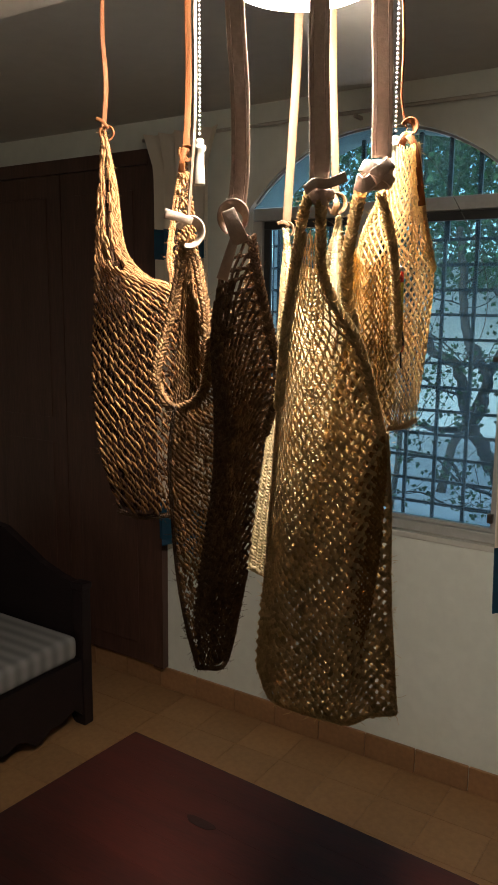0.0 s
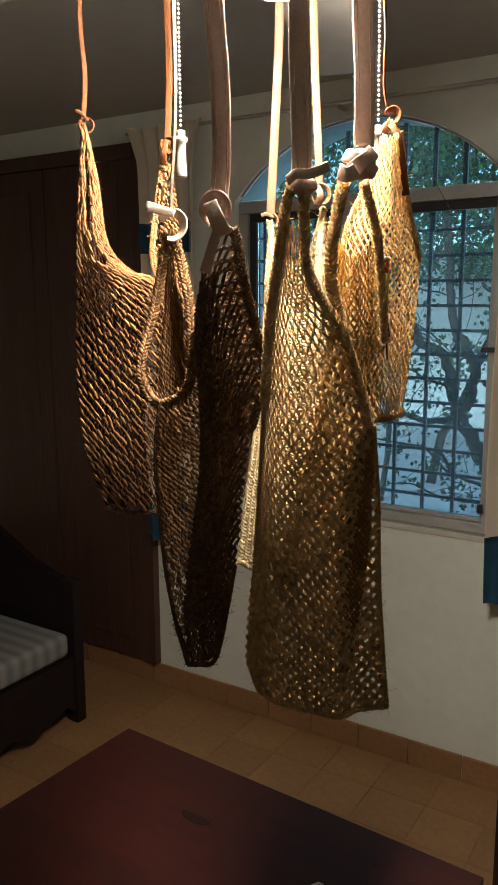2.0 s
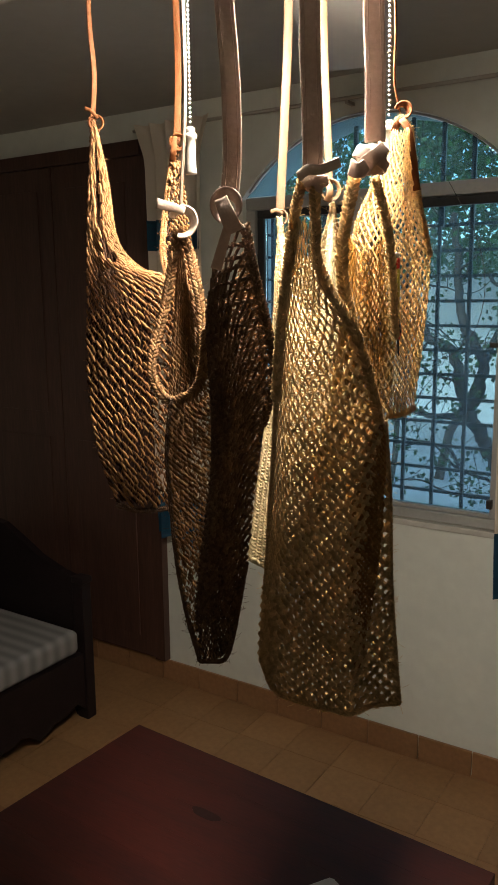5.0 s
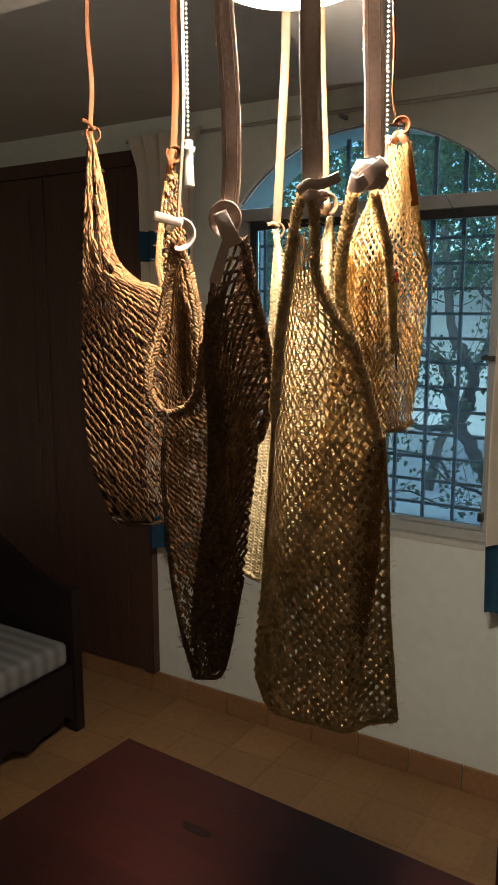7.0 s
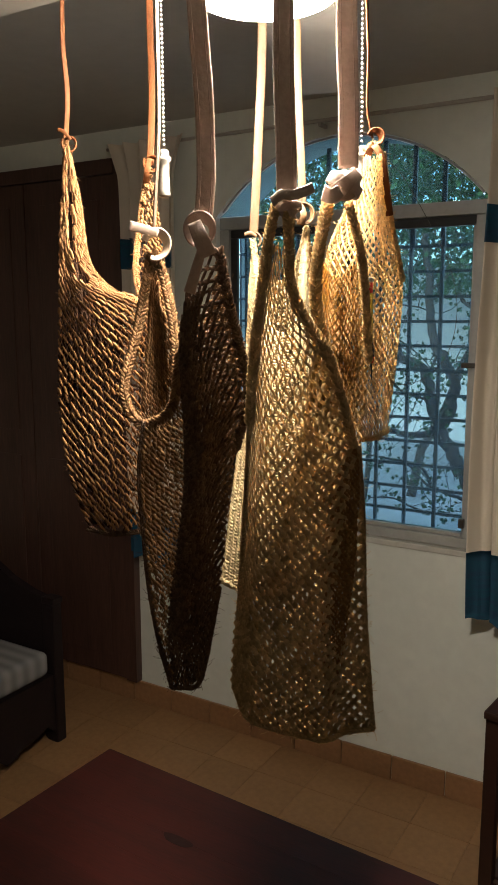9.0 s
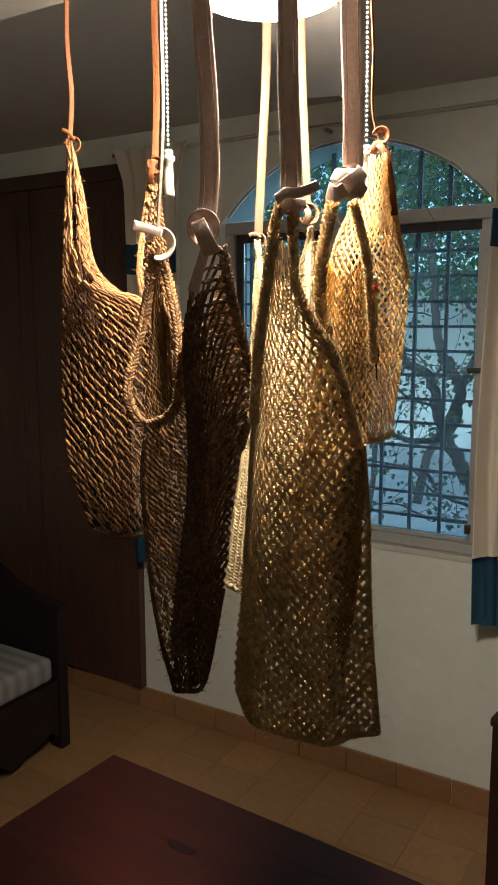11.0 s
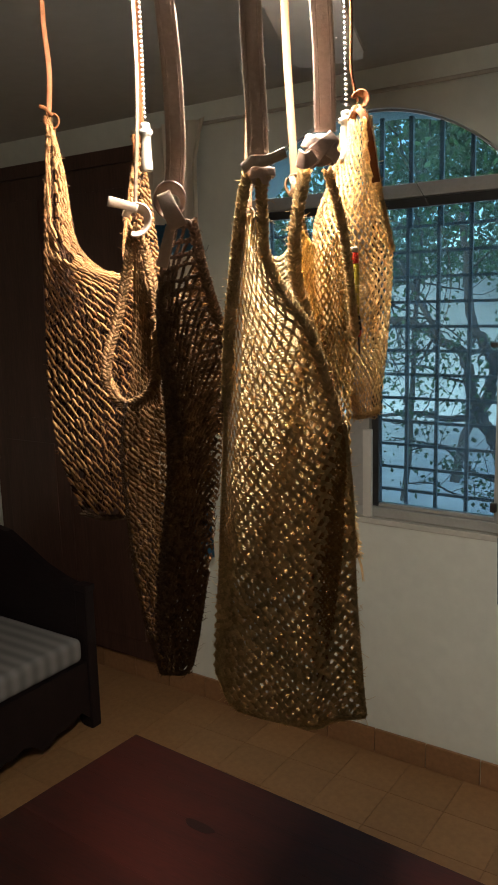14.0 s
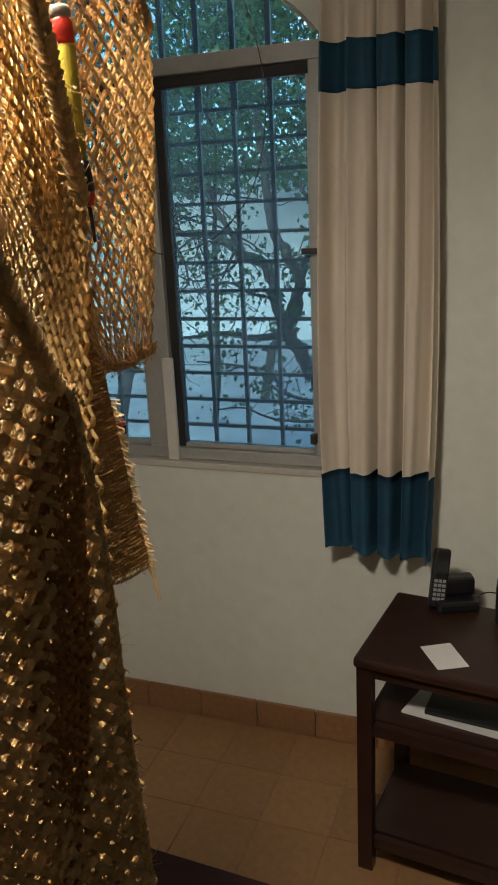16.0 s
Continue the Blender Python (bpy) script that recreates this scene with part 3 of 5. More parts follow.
curtain("curtain", -0.670, -0.345, 2.795, 2.44, 0.755, ((2.10, 1.985), (0.985, 0.755)), 4.2, "cream cotton curtain with teal bands beside the window", 3)
curtain("curtain", -2.14, -1.86, 2.815, 2.44, 0.735, ((2.065, 1.945), (0.93, 0.735)), 4.2, "cream cotton curtain with teal bands beside the wardrobe", 8, 0.35)
rod = thing("curtain_rod", (-1.27, 2.85, 2.43), "thin painted curtain rod above the arched window", "curtain rod")
raw("rail", *sweep([(-2.24, 2.85, 2.43), (-1.5, 2.85, 2.43), (-0.32, 2.85, 2.43)], 0.007, 10), M_ROD, rod)
for x in (-2.20, -1.27, -0.36):
    boxed("bracket", (x - 0.006, 2.845, 2.412), (x + 0.006, WY - 0.001, 2.424), M_ROD, rod, 0.001)

# fishing float and white strip at the window
fl = thing("fishing_float", (-1.384, FY - 0.020, SILL), "white fishing float with black band and red tip on the sill", "fishing float")
part("float_body", lathe(bmesh.new(), [(0.004, 0), (0.013, 0.002), (0.013, 0.082)], (-1.384, FY - 0.020, SILL + 0.0005), 20), M_WHITEPL, fl, smooth=False)
part("float_band", lathe(bmesh.new(), [(0.0136, 0.080), (0.0145, 0.083), (0.0145, 0.108), (0.0136, 0.110)], (-1.384, FY - 0.020, SILL), 20), M_BLACK, fl, "black band")
part("float_tip", lathe(bmesh.new(), [(0.010, 0.110), (0.010, 0.120), (0.004, 0.130)], (-1.384, FY - 0.020, SILL), 16), M_RED, fl, "red tip")
strip = tagged(boxed("plastic_strip", (-1.222, FY - 0.020, SILL + 0.0005), (-1.186, FY - 0.006, 1.278), M_FAN, None, 0.003), "white plastic strip standing on the sill against the mullion", "plastic strip")

# ---- ceiling fan with lamp ----
FX, FYC = -0.466, 1.059
fan = thing("ceiling_fan", (FX, FYC, TOP), "off-white ceiling fan with five blades and a lit opal lamp", "ceiling fan")
LZ = 2.118           # underside of the lamp
part("canopy", lathe(bmesh.new(), [(0.025, 2.44), (0.065, 2.46), (0.072, TOP - 0.001)], (FX, FYC, 0), 32), M_FAN, fan, smooth=True)
part("downrod", lathe(bmesh.new(), [(0.012, 2.36), (0.012, 2.45)], (FX, FYC, 0), 16), M_FAN, fan, smooth=True)
part("motor_housing", lathe(bmesh.new(), [(0.10, 2.225), (0.14, 2.235), (0.15, 2.28), (0.13, 2.34), (0.04, 2.37)], (FX, FYC, 0), 40), M_FAN, fan, smooth=True)
part("switch_housing", lathe(bmesh.new(), [(0.05, LZ + 0.055), (0.072, LZ + 0.058), (0.072, 2.2255)], (FX, FYC, 0), 40), M_FAN, fan, smooth=True)
shade = part("lamp_shade", lathe(bmesh.new(), [(0.0815, LZ + 0.004), (0.084, LZ + 0.012), (0.083, LZ + 0.046), (0.060, LZ + 0.0545)], (FX, FYC, 0), 48), M_SHADE, fan, "glowing opal glass rim", smooth=True)
part("diffuser", lathe(bmesh.new(), [(0.060, LZ), (0.076, LZ + 0.001), (0.0815, LZ + 0.0035)], (FX, FYC, 0), 48), M_LAMP, shade, "bright opal diffuser", smooth=True)
for k in range(5):
    m = Matrix.Translation((FX, FYC, 2.205)) @ Matrix.Rotation(radians(110.5 + 72 * k), 4, "Z") @ Matrix.Rotation(radians(6), 4, "X")
    bm = bmesh.new()
    outline = [(0.17, -0.055), (0.64, -0.072), (0.685, -0.066), (0.705, -0.045), (0.757, 0.050), (0.754, 0.066), (0.73, 0.076), (0.17, 0.055)]
    prism(bm, outline, -0.003, 0.003, "xy")
    bmesh.ops.transform(bm, matrix=m, verts=bm.verts)
    bl = part("blade", bm, M_BLADE, fan)
    part("blade_iron", box(bmesh.new(), (0.11, -0.02, 0.004), (0.24, 0.02, 0.009), 0.002, 2, m), M_FAN, bl)


def pull_chain(top, low, fob_len, fob_label):
    top, low = np.array(top), np.array(low)
    pc = thing("pull_chain", tuple(low), fob_label, "pull chain", "pull chains of the fan")
    n = int(np.linalg.norm(top - low) / 0.0052)
    bm = bmesh.new()
    for k in range(n):
        p = top + (low - top) * k / n
        bmesh.ops.create_icosphere(bm, subdivisions=1, radius=0.0021, matrix=Matrix.Translation(p))
    part("bead_chain", bm, M_CHROME, pc, "silver bead chain", smooth=True)
    bm = bmesh.new()
    h = fob_len
    lathe(bm, [(0.002, h), (0.0055, h * 0.97), (0.0060, h * 0.90), (0.0050, h * 0.86), (0.0082, h * 0.84), (0.0085, h * 0.76), (0.0060, h * 0.72), (0.0058, h * 0.55), (0.0066, h * 0.2), (0.0074, 0.002), (0.0066, 0)], tuple(low - UP * h), 24)
    part("fob", bm, M_WHITEPL, pc, "ivory plastic fob", smooth=True)


pull_chain((-0.600, 1.044, 2.173), (-0.599, 1.044, 1.967), 0.056, "silver bead pull chain with an ivory plastic fob")
pull_chain((-0.372, 1.117, 2.165), (-0.370, 1.119, 1.960), 0.054, "silver bead pull chain with an ivory fob beside the straw bag")

# ---- net bags on leather straps ----


def bag(name, at, label):
    return thing(name, at, label, "net bag", "net bags hanging from the fan")


def strap(parent, pts, width, mat, label, across=ASIDE, thick=0.0022, edge=False, seed=0):
    p = spline(pts, 40)
    rng = np.random.default_rng(seed)
    s = np.linspace(0, 1, len(p))[:, None]
    p = p + ASIDE * 0.0006 * np.sin(s * 9 + seed)
    tw = 0.15 * np.sin(s * 5 + seed)
    A = np.asarray(across) + AHEAD * tw
    st = raw("strap", *ribbon(p, A, width, thick), mat, parent, label)
    if edge:
        for k, side in enumerate((-1, 1)):
            e = p + unit(A) * width * 0.5 * side
            fold = p + unit(A) * width * 0.30 * side + np.cross(unit(A), UP) * thick * 0.45
            raw("fold_line", *sweep(fold, 0.0007, 5), mat, st)
            raw("strap_edge", *merge([sweep(e, 0.0007, 5), hairs(e, 60, 0.003, seed + k, 0.0003)]), M_STITCH, st, "frayed pale cut edge")
    return st


def knot(parent, c, mat, size, label, tails=(), cone=0.45, width=0.012, ball=False, turn=(-0.6, 5.4), lean=0.6):
    """A tied strap end: an open curled loop, or a wrapped ball; tails are (width, points)."""
    c = np.array(c)
    if ball:
        bm = bmesh.new()
        bmesh.ops.create_uvsphere(bm, u_segments=20, v_segments=14, radius=1)
        m = Matrix.Translation(c) @ Matrix(((ASIDE[0] * size, AHEAD[0] * size * 0.8, 0, 0), (ASIDE[1] * size, AHEAD[1] * size * 0.8, 0, 0), (0, 0, size * 0.95, 0), (0, 0, 0, 1)))
        bmesh.ops.transform(bm, matrix=m, verts=bm.verts)
        for v in bm.verts:
            v.co += noise.noise_vector(v.co * 60) * size * 0.035
        k = part("knot", bm, mat, parent, label, smooth=True)
        a = np.linspace(0, 2 * math.pi, 33)
        for th, w in ((lean, width), (lean - 1.25, width * 0.8)):
            a1 = ASIDE * math.cos(th) + UP * math.sin(th)
            ring = c + np.outer(np.cos(a), a1) * size * 1.10 + np.outer(np.sin(a), AHEAD) * size * 0.92
            raw("wrap", *ribbon(ring, np.cross(a1, AHEAD), w * (1 + 0.18 * np.sin(a * 2)), 0.0026), mat, k)
    else:
        a = np.linspace(turn[0], turn[1], 34)
        ring = c + np.outer(np.sin(a), ASIDE) * size + np.outer(np.cos(a), UP) * size * 1.08
        ring = ring - np.outer(np.linspace(-0.3, 0.6, 34), AHEAD) * size
        across = unit(ring - c) * cone - AHEAD
        w = width * (1 - 0.25 * np.cos(np.linspace(0, 6.28, 34)))
        k = raw("knot", *ribbon(ring, across, w, 0.0022), mat, parent, label)
    for w, q in tails:
        t = spline([np.array(p) for p in q], 14)
        raw("tail", *ribbon(t, np.cross(unit(t[-1] - t[0]), AHEAD), w * np.linspace(0.85, 1.1, 15), 0.0022), mat, k)
    return k


def hem(parent, pts, r, mat, name="hem", label="braided rope hem", n=160, seed=1, fuzz=70):
    p = spline(pts, n)
    return raw(name, *merge([braid(p, r, seed), hairs(p, fuzz, 0.014, seed), hairs(p + np.random.default_rng(seed).normal(0, r * 0.7, p.shape), 260, 0.006, seed + 50, 0.0003)]), mat, parent, label)


# bag of brown jute with a deep open neck
A = bag("net_bag", (-0.701, 1.061, 1.466), "brown jute net bag with a deep curved neck on tan straps")
a_left = [(-0.740, 1.023, 1.985), (-0.735, 1.002, 1.865), (-0.735, 0.991, 1.747), (-0.738, 0.989, 1.642), (-0.728, 0.995, 1.549), (-0.716, 1.015, 1.479)]
a_right = [(-0.717, 1.170, 1.973), (-0.696, 1.171, 1.837), (-0.684, 1.155, 1.673), (-0.679, 1.135, 1.549), (-0.674, 1.114, 1.458)]
a_neck = [(-0.740, 1.023, 1.985), (-0.722, 1.023, 1.912), (-0.704, 1.017, 1.836), (-0.684, 1.036, 1.800), (-0.673, 1.079, 1.788), (-0.700, 1.109, 1.834), (-0.719, 1.156, 1.940), (-0.717, 1.170, 1.973)]
a_bot = [(-0.716, 1.015, 1.479), (-0.698, 1.039, 1.468), (-0.679, 1.075, 1.465), (-0.674, 1.114, 1.458)]
a_side = [(-0.735, 1.024, 1.981)] + a_neck[1:5] + [(-0.669, 1.117, 1.748), (-0.679, 1.146, 1.666), (-0.678, 1.135, 1.549), (-0.674, 1.114, 1.458)]
SA = panel([a_left[0], a_side[0]], a_left, a_side, a_bot, 19, 40, 0.035, 0.003, 1)
raw("front_panel", *twill(SA, 0.0016, 1), M_JUTE, A, "ridged brown jute netting")
# back netting is coloured near black so the front's gaps look shaded
raw("back_panel", *twill(panel(a_neck, a_left, a_right, a_bot, 22, 50, -0.05, 0.004, 2), 0.0019, 2), M_JUTE_SHADE, A, "shaded dark inner netting")
SA2 = panel([(-0.717, 1.157, 1.964), a_right[0]], [(-0.717, 1.157, 1.964), (-0.699, 1.110, 1.834), (-0.674, 1.084, 1.788), (-0.673, 1.102, 1.740)], [a_right[0], (-0.696, 1.171, 1.837), (-0.681, 1.157, 1.739)], [(-0.673, 1.102, 1.740), (-0.681, 1.157, 1.739)], 8, 30, 0.01, 0.002, 3)
raw("handle_panel", *twill(SA2, 0.0018, 40), M_JUTE, A, "narrow ridged jute handle")
hem(A, a_neck, 0.0038, M_JUTE, seed=3)
hem(A, a_bot, 0.0036, M_JUTE_DIM, "bottom_hem", "dark knotted bottom hem", n=100, seed=73)
raw("fuzz", *hairs(SA[::3, ::3], 420, 0.010, 4), M_JUTE, A)["kind"] = "stuff"
strap(A, [(-0.738, 1.025, 2.205), (-0.739, 1.024, 2.106), (-0.737, 1.025, 2.044), (-0.740, 1.023, 1.987)], 0.0070, M_TANL, "narrow tan leather strap", ASIDE * 0.5 + AHEAD * 0.6, seed=1)
knot(A, (-0.733, 1.022, 1.983), M_TANL, 0.0085, "tan leather knot", [(0.0045, [(-0.721, 1.012, 1.986), (-0.728, 1.007, 1.995), (-0.734, 1.003, 1.998)])], 0.3, 0.006)
strap(A, [(-0.714, 1.171, 2.251), (-0.714, 1.172, 2.111), (-0.715, 1.171, 2.035), (-0.717, 1.170, 1.977)], 0.0095, M_TANL, "narrow tan leather strap", seed=2)
knot(A, (-0.710, 1.162, 1.978), M_TANL, 0.0095, "tan leather knot", [(0.008, [(-0.700, 1.145, 1.982), (-0.703, 1.143, 1.964), (-0.711, 1.150, 1.951)])], 0.5, 0.009)

# dark jute bag with a drooping mouth
B = bag("net_bag", (-0.520, 0.964, 1.321), "dark brown jute net bag with a drooping mouth and pointed base")
b_mouth = [(-0.595, 1.010, 1.842), (-0.598, 0.984, 1.750), (-0.597, 0.955, 1.686), (-0.584, 0.952, 1.652), (-0.562, 0.954, 1.641), (-0.529, 0.958, 1.664), (-0.509, 0.947, 1.726), (-0.484, 0.927, 1.794), (-0.461, 0.931, 1.832), (-0.450, 0.937, 1.834)]
b_left = [(-0.595, 1.010, 1.842), (-0.600, 0.983, 1.743), (-0.598, 0.955, 1.682), (-0.581, 0.959, 1.628), (-0.578, 0.956, 1.552), (-0.573, 0.953, 1.475), (-0.554, 0.953, 1.391), (-0.534, 0.955, 1.321)]
b_right = [(-0.450, 0.937, 1.834), (-0.446, 0.952, 1.776), (-0.448, 0.986, 1.708), (-0.445, 0.988, 1.673), (-0.463, 0.989, 1.615), (-0.474, 0.987, 1.539), (-0.485, 0.986, 1.446), (-0.504, 0.974, 1.333)]
b_bot = [(-0.534, 0.955, 1.321), (-0.517, 0.960, 1.321), (-0.504, 0.974, 1.333)]
b_fold = [(-0.513, 0.964, 1.650), (-0.513, 0.957, 1.562), (-0.522, 0.953, 1.487), (-0.530, 0.951, 1.433), (-0.535, 0.950, 1.387), (-0.532, 0.957, 1.322)]
SB = panel([b_fold[0]] + b_mouth[6:], b_fold, b_right, b_bot, 22, 84, 0.016, 0.007, 3)
raw("front_panel", *net(SB, 0.0021, 0.30, 5, cover=(0.42, 0.5)), M_JUTE_DIM, B, "dark open netting")
b_flank = [(-0.562, 0.946, 1.644), (-0.554, 0.976, 1.638), (-0.543, 1.007, 1.649)]
b_inner = [(-0.543, 1.007, 1.649), (-0.541, 1.002, 1.550), (-0.543, 0.989, 1.474), (-0.545, 0.975, 1.422), (-0.542, 0.965, 1.373), (-0.531, 0.961, 1.321)]
b_outer = [b_flank[0]] + [(-0.565, 0.939, 1.586), (-0.561, 0.938, 1.526), (-0.553, 0.938, 1.444), (-0.543, 0.944, 1.373), (-0.534, 0.953, 1.324)]
SB3 = panel(b_flank, b_outer, b_inner, [b_outer[-1], b_inner[-1]], 10, 48, 0.004, 0.003, 6)
raw("side_panel", *twill(SB3, 0.0025, 44), M_JUTE_LIT, B, "ridged brown netting lit through the mouth")
bb_top = [(-0.594, 1.011, 1.842), (-0.598, 1.032, 1.778), (-0.577, 1.034, 1.760), (-0.542, 1.021, 1.764), (-0.505, 0.997, 1.777), (-0.456, 0.946, 1.835)]
bb_left = [(-0.594, 1.011, 1.842), (-0.620, 1.030, 1.749), (-0.622, 1.017, 1.648), (-0.612, 0.999, 1.540), (-0.597, 0.985, 1.462), (-0.546, 0.971, 1.313)]
bb_right = [(-0.456, 0.946, 1.835), (-0.475, 1.017, 1.725), (-0.483, 1.047, 1.669), (-0.502, 1.047, 1.582), (-0.506, 1.020, 1.440), (-0.516, 0.990, 1.323)]
bb_bot = [(-0.546, 0.971, 1.313), (-0.531, 0.980, 1.312), (-0.516, 0.990, 1.323)]
SB2 = panel(bb_top, bb_left, bb_right, bb_bot, 30, 80, -0.02, 0.006, 4)
raw("back_panel", *twill(SB2, 0.0017, 6), M_JUTE_LIT, B, "dark ridged netting")
hem(B, b_mouth[:7], 0.0056, M_JUTE_LIT, seed=7)
hem(B, b_outer, 0.0024, M_JUTE_DIM, "side_seam", "knotted side seam", seed=71)
hem(B, b_outer[-2:] + b_bot + b_right[-2:-1], 0.0028, M_JUTE_DIM, "bottom_hem", "scalloped bottom hem", n=80, seed=72)
hem(B, b_right[:5], 0.0048, M_JUTE_DIM, "handle", "braided jute handle", seed=8)
hem(B, [(-0.588, 1.003, 1.841), (-0.577, 1.010, 1.811), (-0.556, 1.000, 1.750), (-0.542, 0.985, 1.684)], 0.0055, M_JUTE_LIT, "handle", "braided jute handle", seed=9)
raw("fuzz", *hairs(SB[::3, ::3], 420, 0.010, 10), M_JUTE_DIM, B)["kind"] = "stuff"
strap(B, [(-0.585, 1.017, 2.170), (-0.585, 1.017, 2.054), (-0.587, 1.016, 1.958), (-0.592, 1.012, 1.862)], 0.0055, M_BEIGEL_SHADE, "beige leather strap seen edge on", ASIDE * 0.5 + AHEAD * 0.8, seed=3)
knot(B, (-0.582, 1.001, 1.849), M_PALEL, 0.0145, "beige leather knot", [(0.0105, [(-0.570, 0.991, 1.861), (-0.579, 0.979, 1.865), (-0.591, 0.965, 1.869)])], 1.2, 0.0120, turn=(-1.2, 3.5))
strap(B, [(-0.463, 0.917, 2.109), (-0.460, 0.919, 2.032), (-0.456, 0.922, 1.957), (-0.455, 0.922, 1.902), (-0.459, 0.920, 1.861)], 0.0185, M_BROWNL, "wide brown leather strap", seed=4, edge=True)
knot(B, (-0.458, 0.915, 1.852), M_BROWNL, 0.0125, "brown leather knot", [(0.0165, [(-0.456, 0.901, 1.859), (-0.447, 0.899, 1.843), (-0.443, 0.907, 1.826)]), (0.011, [(-0.451, 0.907, 1.833), (-0.458, 0.906, 1.813), (-0.468, 0.908, 1.790)])], 0.8, 0.0145, turn=(-2.7, 2.4))

# cream cotton bag at the back
C = bag("net_bag", (-0.547, 1.304, 1.335), "cream knitted cotton bag with frayed bottom corner")
c_left = [(-0.589, 1.241, 1.872), (-0.593, 1.238, 1.798), (-0.602, 1.244, 1.706), (-0.608, 1.241, 1.612), (-0.624, 1.230, 1.469), (-0.636, 1.222, 1.356)]
c_right = [(-0.497, 1.229, 1.885), (-0.496, 1.265, 1.798), (-0.494, 1.315, 1.682), (-0.497, 1.349, 1.537), (-0.495, 1.374, 1.421), (-0.486, 1.379, 1.352)]
c_neck = [(-0.589, 1.241, 1.872), (-0.577, 1.237, 1.798), (-0.548, 1.232, 1.741), (-0.512, 1.231, 1.750), (-0.501, 1.227, 1.820), (-0.497, 1.229, 1.885)]
c_bot = [(-0.636, 1.222, 1.356), (-0.609, 1.240, 1.340), (-0.547, 1.304, 1.333), (-0.486, 1.379, 1.352)]
c_ridge = [(-0.497, 1.229, 1.885), (-0.496, 1.236, 1.798), (-0.487, 1.243, 1.682), (-0.480, 1.245, 1.537), (-0.478, 1.246, 1.421), (-0.480, 1.250, 1.392)]
SC = panel(c_neck, c_left, c_ridge, [c_bot[0], c_bot[1], (-0.555, 1.240, 1.335), c_ridge[-1]], 40, 96, 0.030, 0.004, 5)
SC3 = panel([c_ridge[0], c_right[0]], c_ridge, c_right, [c_ridge[-1], (-0.482, 1.312, 1.366), c_right[-1]], 50, 150, 0.0, 0.003, 15)
# same cream knitting as the front; its shade is painted in as brown
raw("side_panel", *knit(SC3, 0.0021, 45), M_SHADE_YARN, C, "brown knitted side with a frayed edge")
raw("front_panel", *knit(SC, 0.0021, 11), M_COTTON, C, "close cream knitting")
raw("back_panel", *knit(panel([c_neck[0], (-0.584, 1.256, 1.839), (-0.560, 1.272, 1.817), (-0.532, 1.266, 1.834), c_neck[-1]], c_left, c_right, c_bot, 34, 70, -0.06, 0.004, 6), 0.0030, 12), M_COTTON, C)
hem(C, c_neck, 0.0045, M_COTTON, seed=13, n=200)
hem(C, [c_bot[0], c_bot[1], (-0.555, 1.240, 1.335), c_ridge[-1], (-0.482, 1.312, 1.366), c_right[-1]], 0.004, M_COTTON, seed=14, n=160)
corner = np.array(c_right[-3:])
edge_pts = spline(corner, 60)
rng = np.random.default_rng(15)
tuft = np.repeat(edge_pts, 3, 0) + rng.normal(0, 0.0015, (len(edge_pts) * 3, 3))
away = unit(ASIDE * 0.8 - UP * 0.5 + rng.normal(0, 0.25, tuft.shape))
fr = raw("fringe", *rods(tuft, tuft + away * rng.uniform(0.004, 0.011, (len(tuft), 1)), np.broadcast_to(AHEAD, tuft.shape), 0.0011, 0.001, 5), M_SISAL, C, "frayed golden fringe")
tl = spline([corner[-1], corner[-1] + ASIDE * 0.006 - UP * 0.018, corner[-1] + ASIDE * 0.010 - UP * 0.045], 12)
raw("tassel", *merge([sweep(tl + rng.normal(0, 0.0012, 3), np.linspace(0.0012, 0.0004, 13), 5) for k in range(4)]), M_SISAL, fr)
strap(C, [(-0.578, 1.248, 2.227), (-0.579, 1.248, 2.140), (-0.583, 1.245, 1.996), (-0.589, 1.241, 1.879)], 0.0125, M_CREAML, "cream leather strap", seed=5)
knot(C, (-0.583, 1.233, 1.872), M_CREAML, 0.0095, "cream leather knot", [(0.005, [(-0.572, 1.222, 1.876), (-0.579, 1.217, 1.881), (-0.587, 1.213, 1.879)])], 0.4, 0.006, turn=(-0.4, 2.6))
strap(C, [(-0.512, 1.219, 2.204), (-0.510, 1.221, 2.121), (-0.506, 1.224, 2.022), (-0.502, 1.226, 1.911)], 0.0105, M_CREAML, "cream leather strap", seed=6)
knot(C, (-0.496, 1.218, 1.902), M_CREAML, 0.0125, "cream leather knot", [(0.009, [(-0.495, 1.207, 1.912), (-0.489, 1.205, 1.899), (-0.495, 1.207, 1.886)])], 0.6, 0.007)

# large olive bag in front
D = bag("net_bag", (-0.359, 0.973, 1.295), "large olive straw net bag with thick braided hem")
d_hem = [(-0.378, 0.954, 1.869), (-0.377, 0.955, 1.835), (-0.376, 0.956, 1.801), (-0.364, 0.967, 1.764), (-0.348, 0.984, 1.731), (-0.339, 0.999, 1.690), (-0.335, 1.013, 1.655), (-0.334, 1.028, 1.624)]
d_left = [(-0.389, 0.947, 1.873), (-0.395, 0.943, 1.840), (-0.399, 0.938, 1.796), (-0.404, 0.931, 1.733), (-0.407, 0.926, 1.657), (-0.408, 0.918, 1.569), (-0.412, 0.913, 1.471), (-0.417, 0.911, 1.394), (-0.418, 0.910, 1.367)]
d_right = [(-0.330, 1.034, 1.624), (-0.326, 1.042, 1.536), (-0.319, 1.035, 1.438), (-0.305, 1.020, 1.357), (-0.297, 1.014, 1.304)]
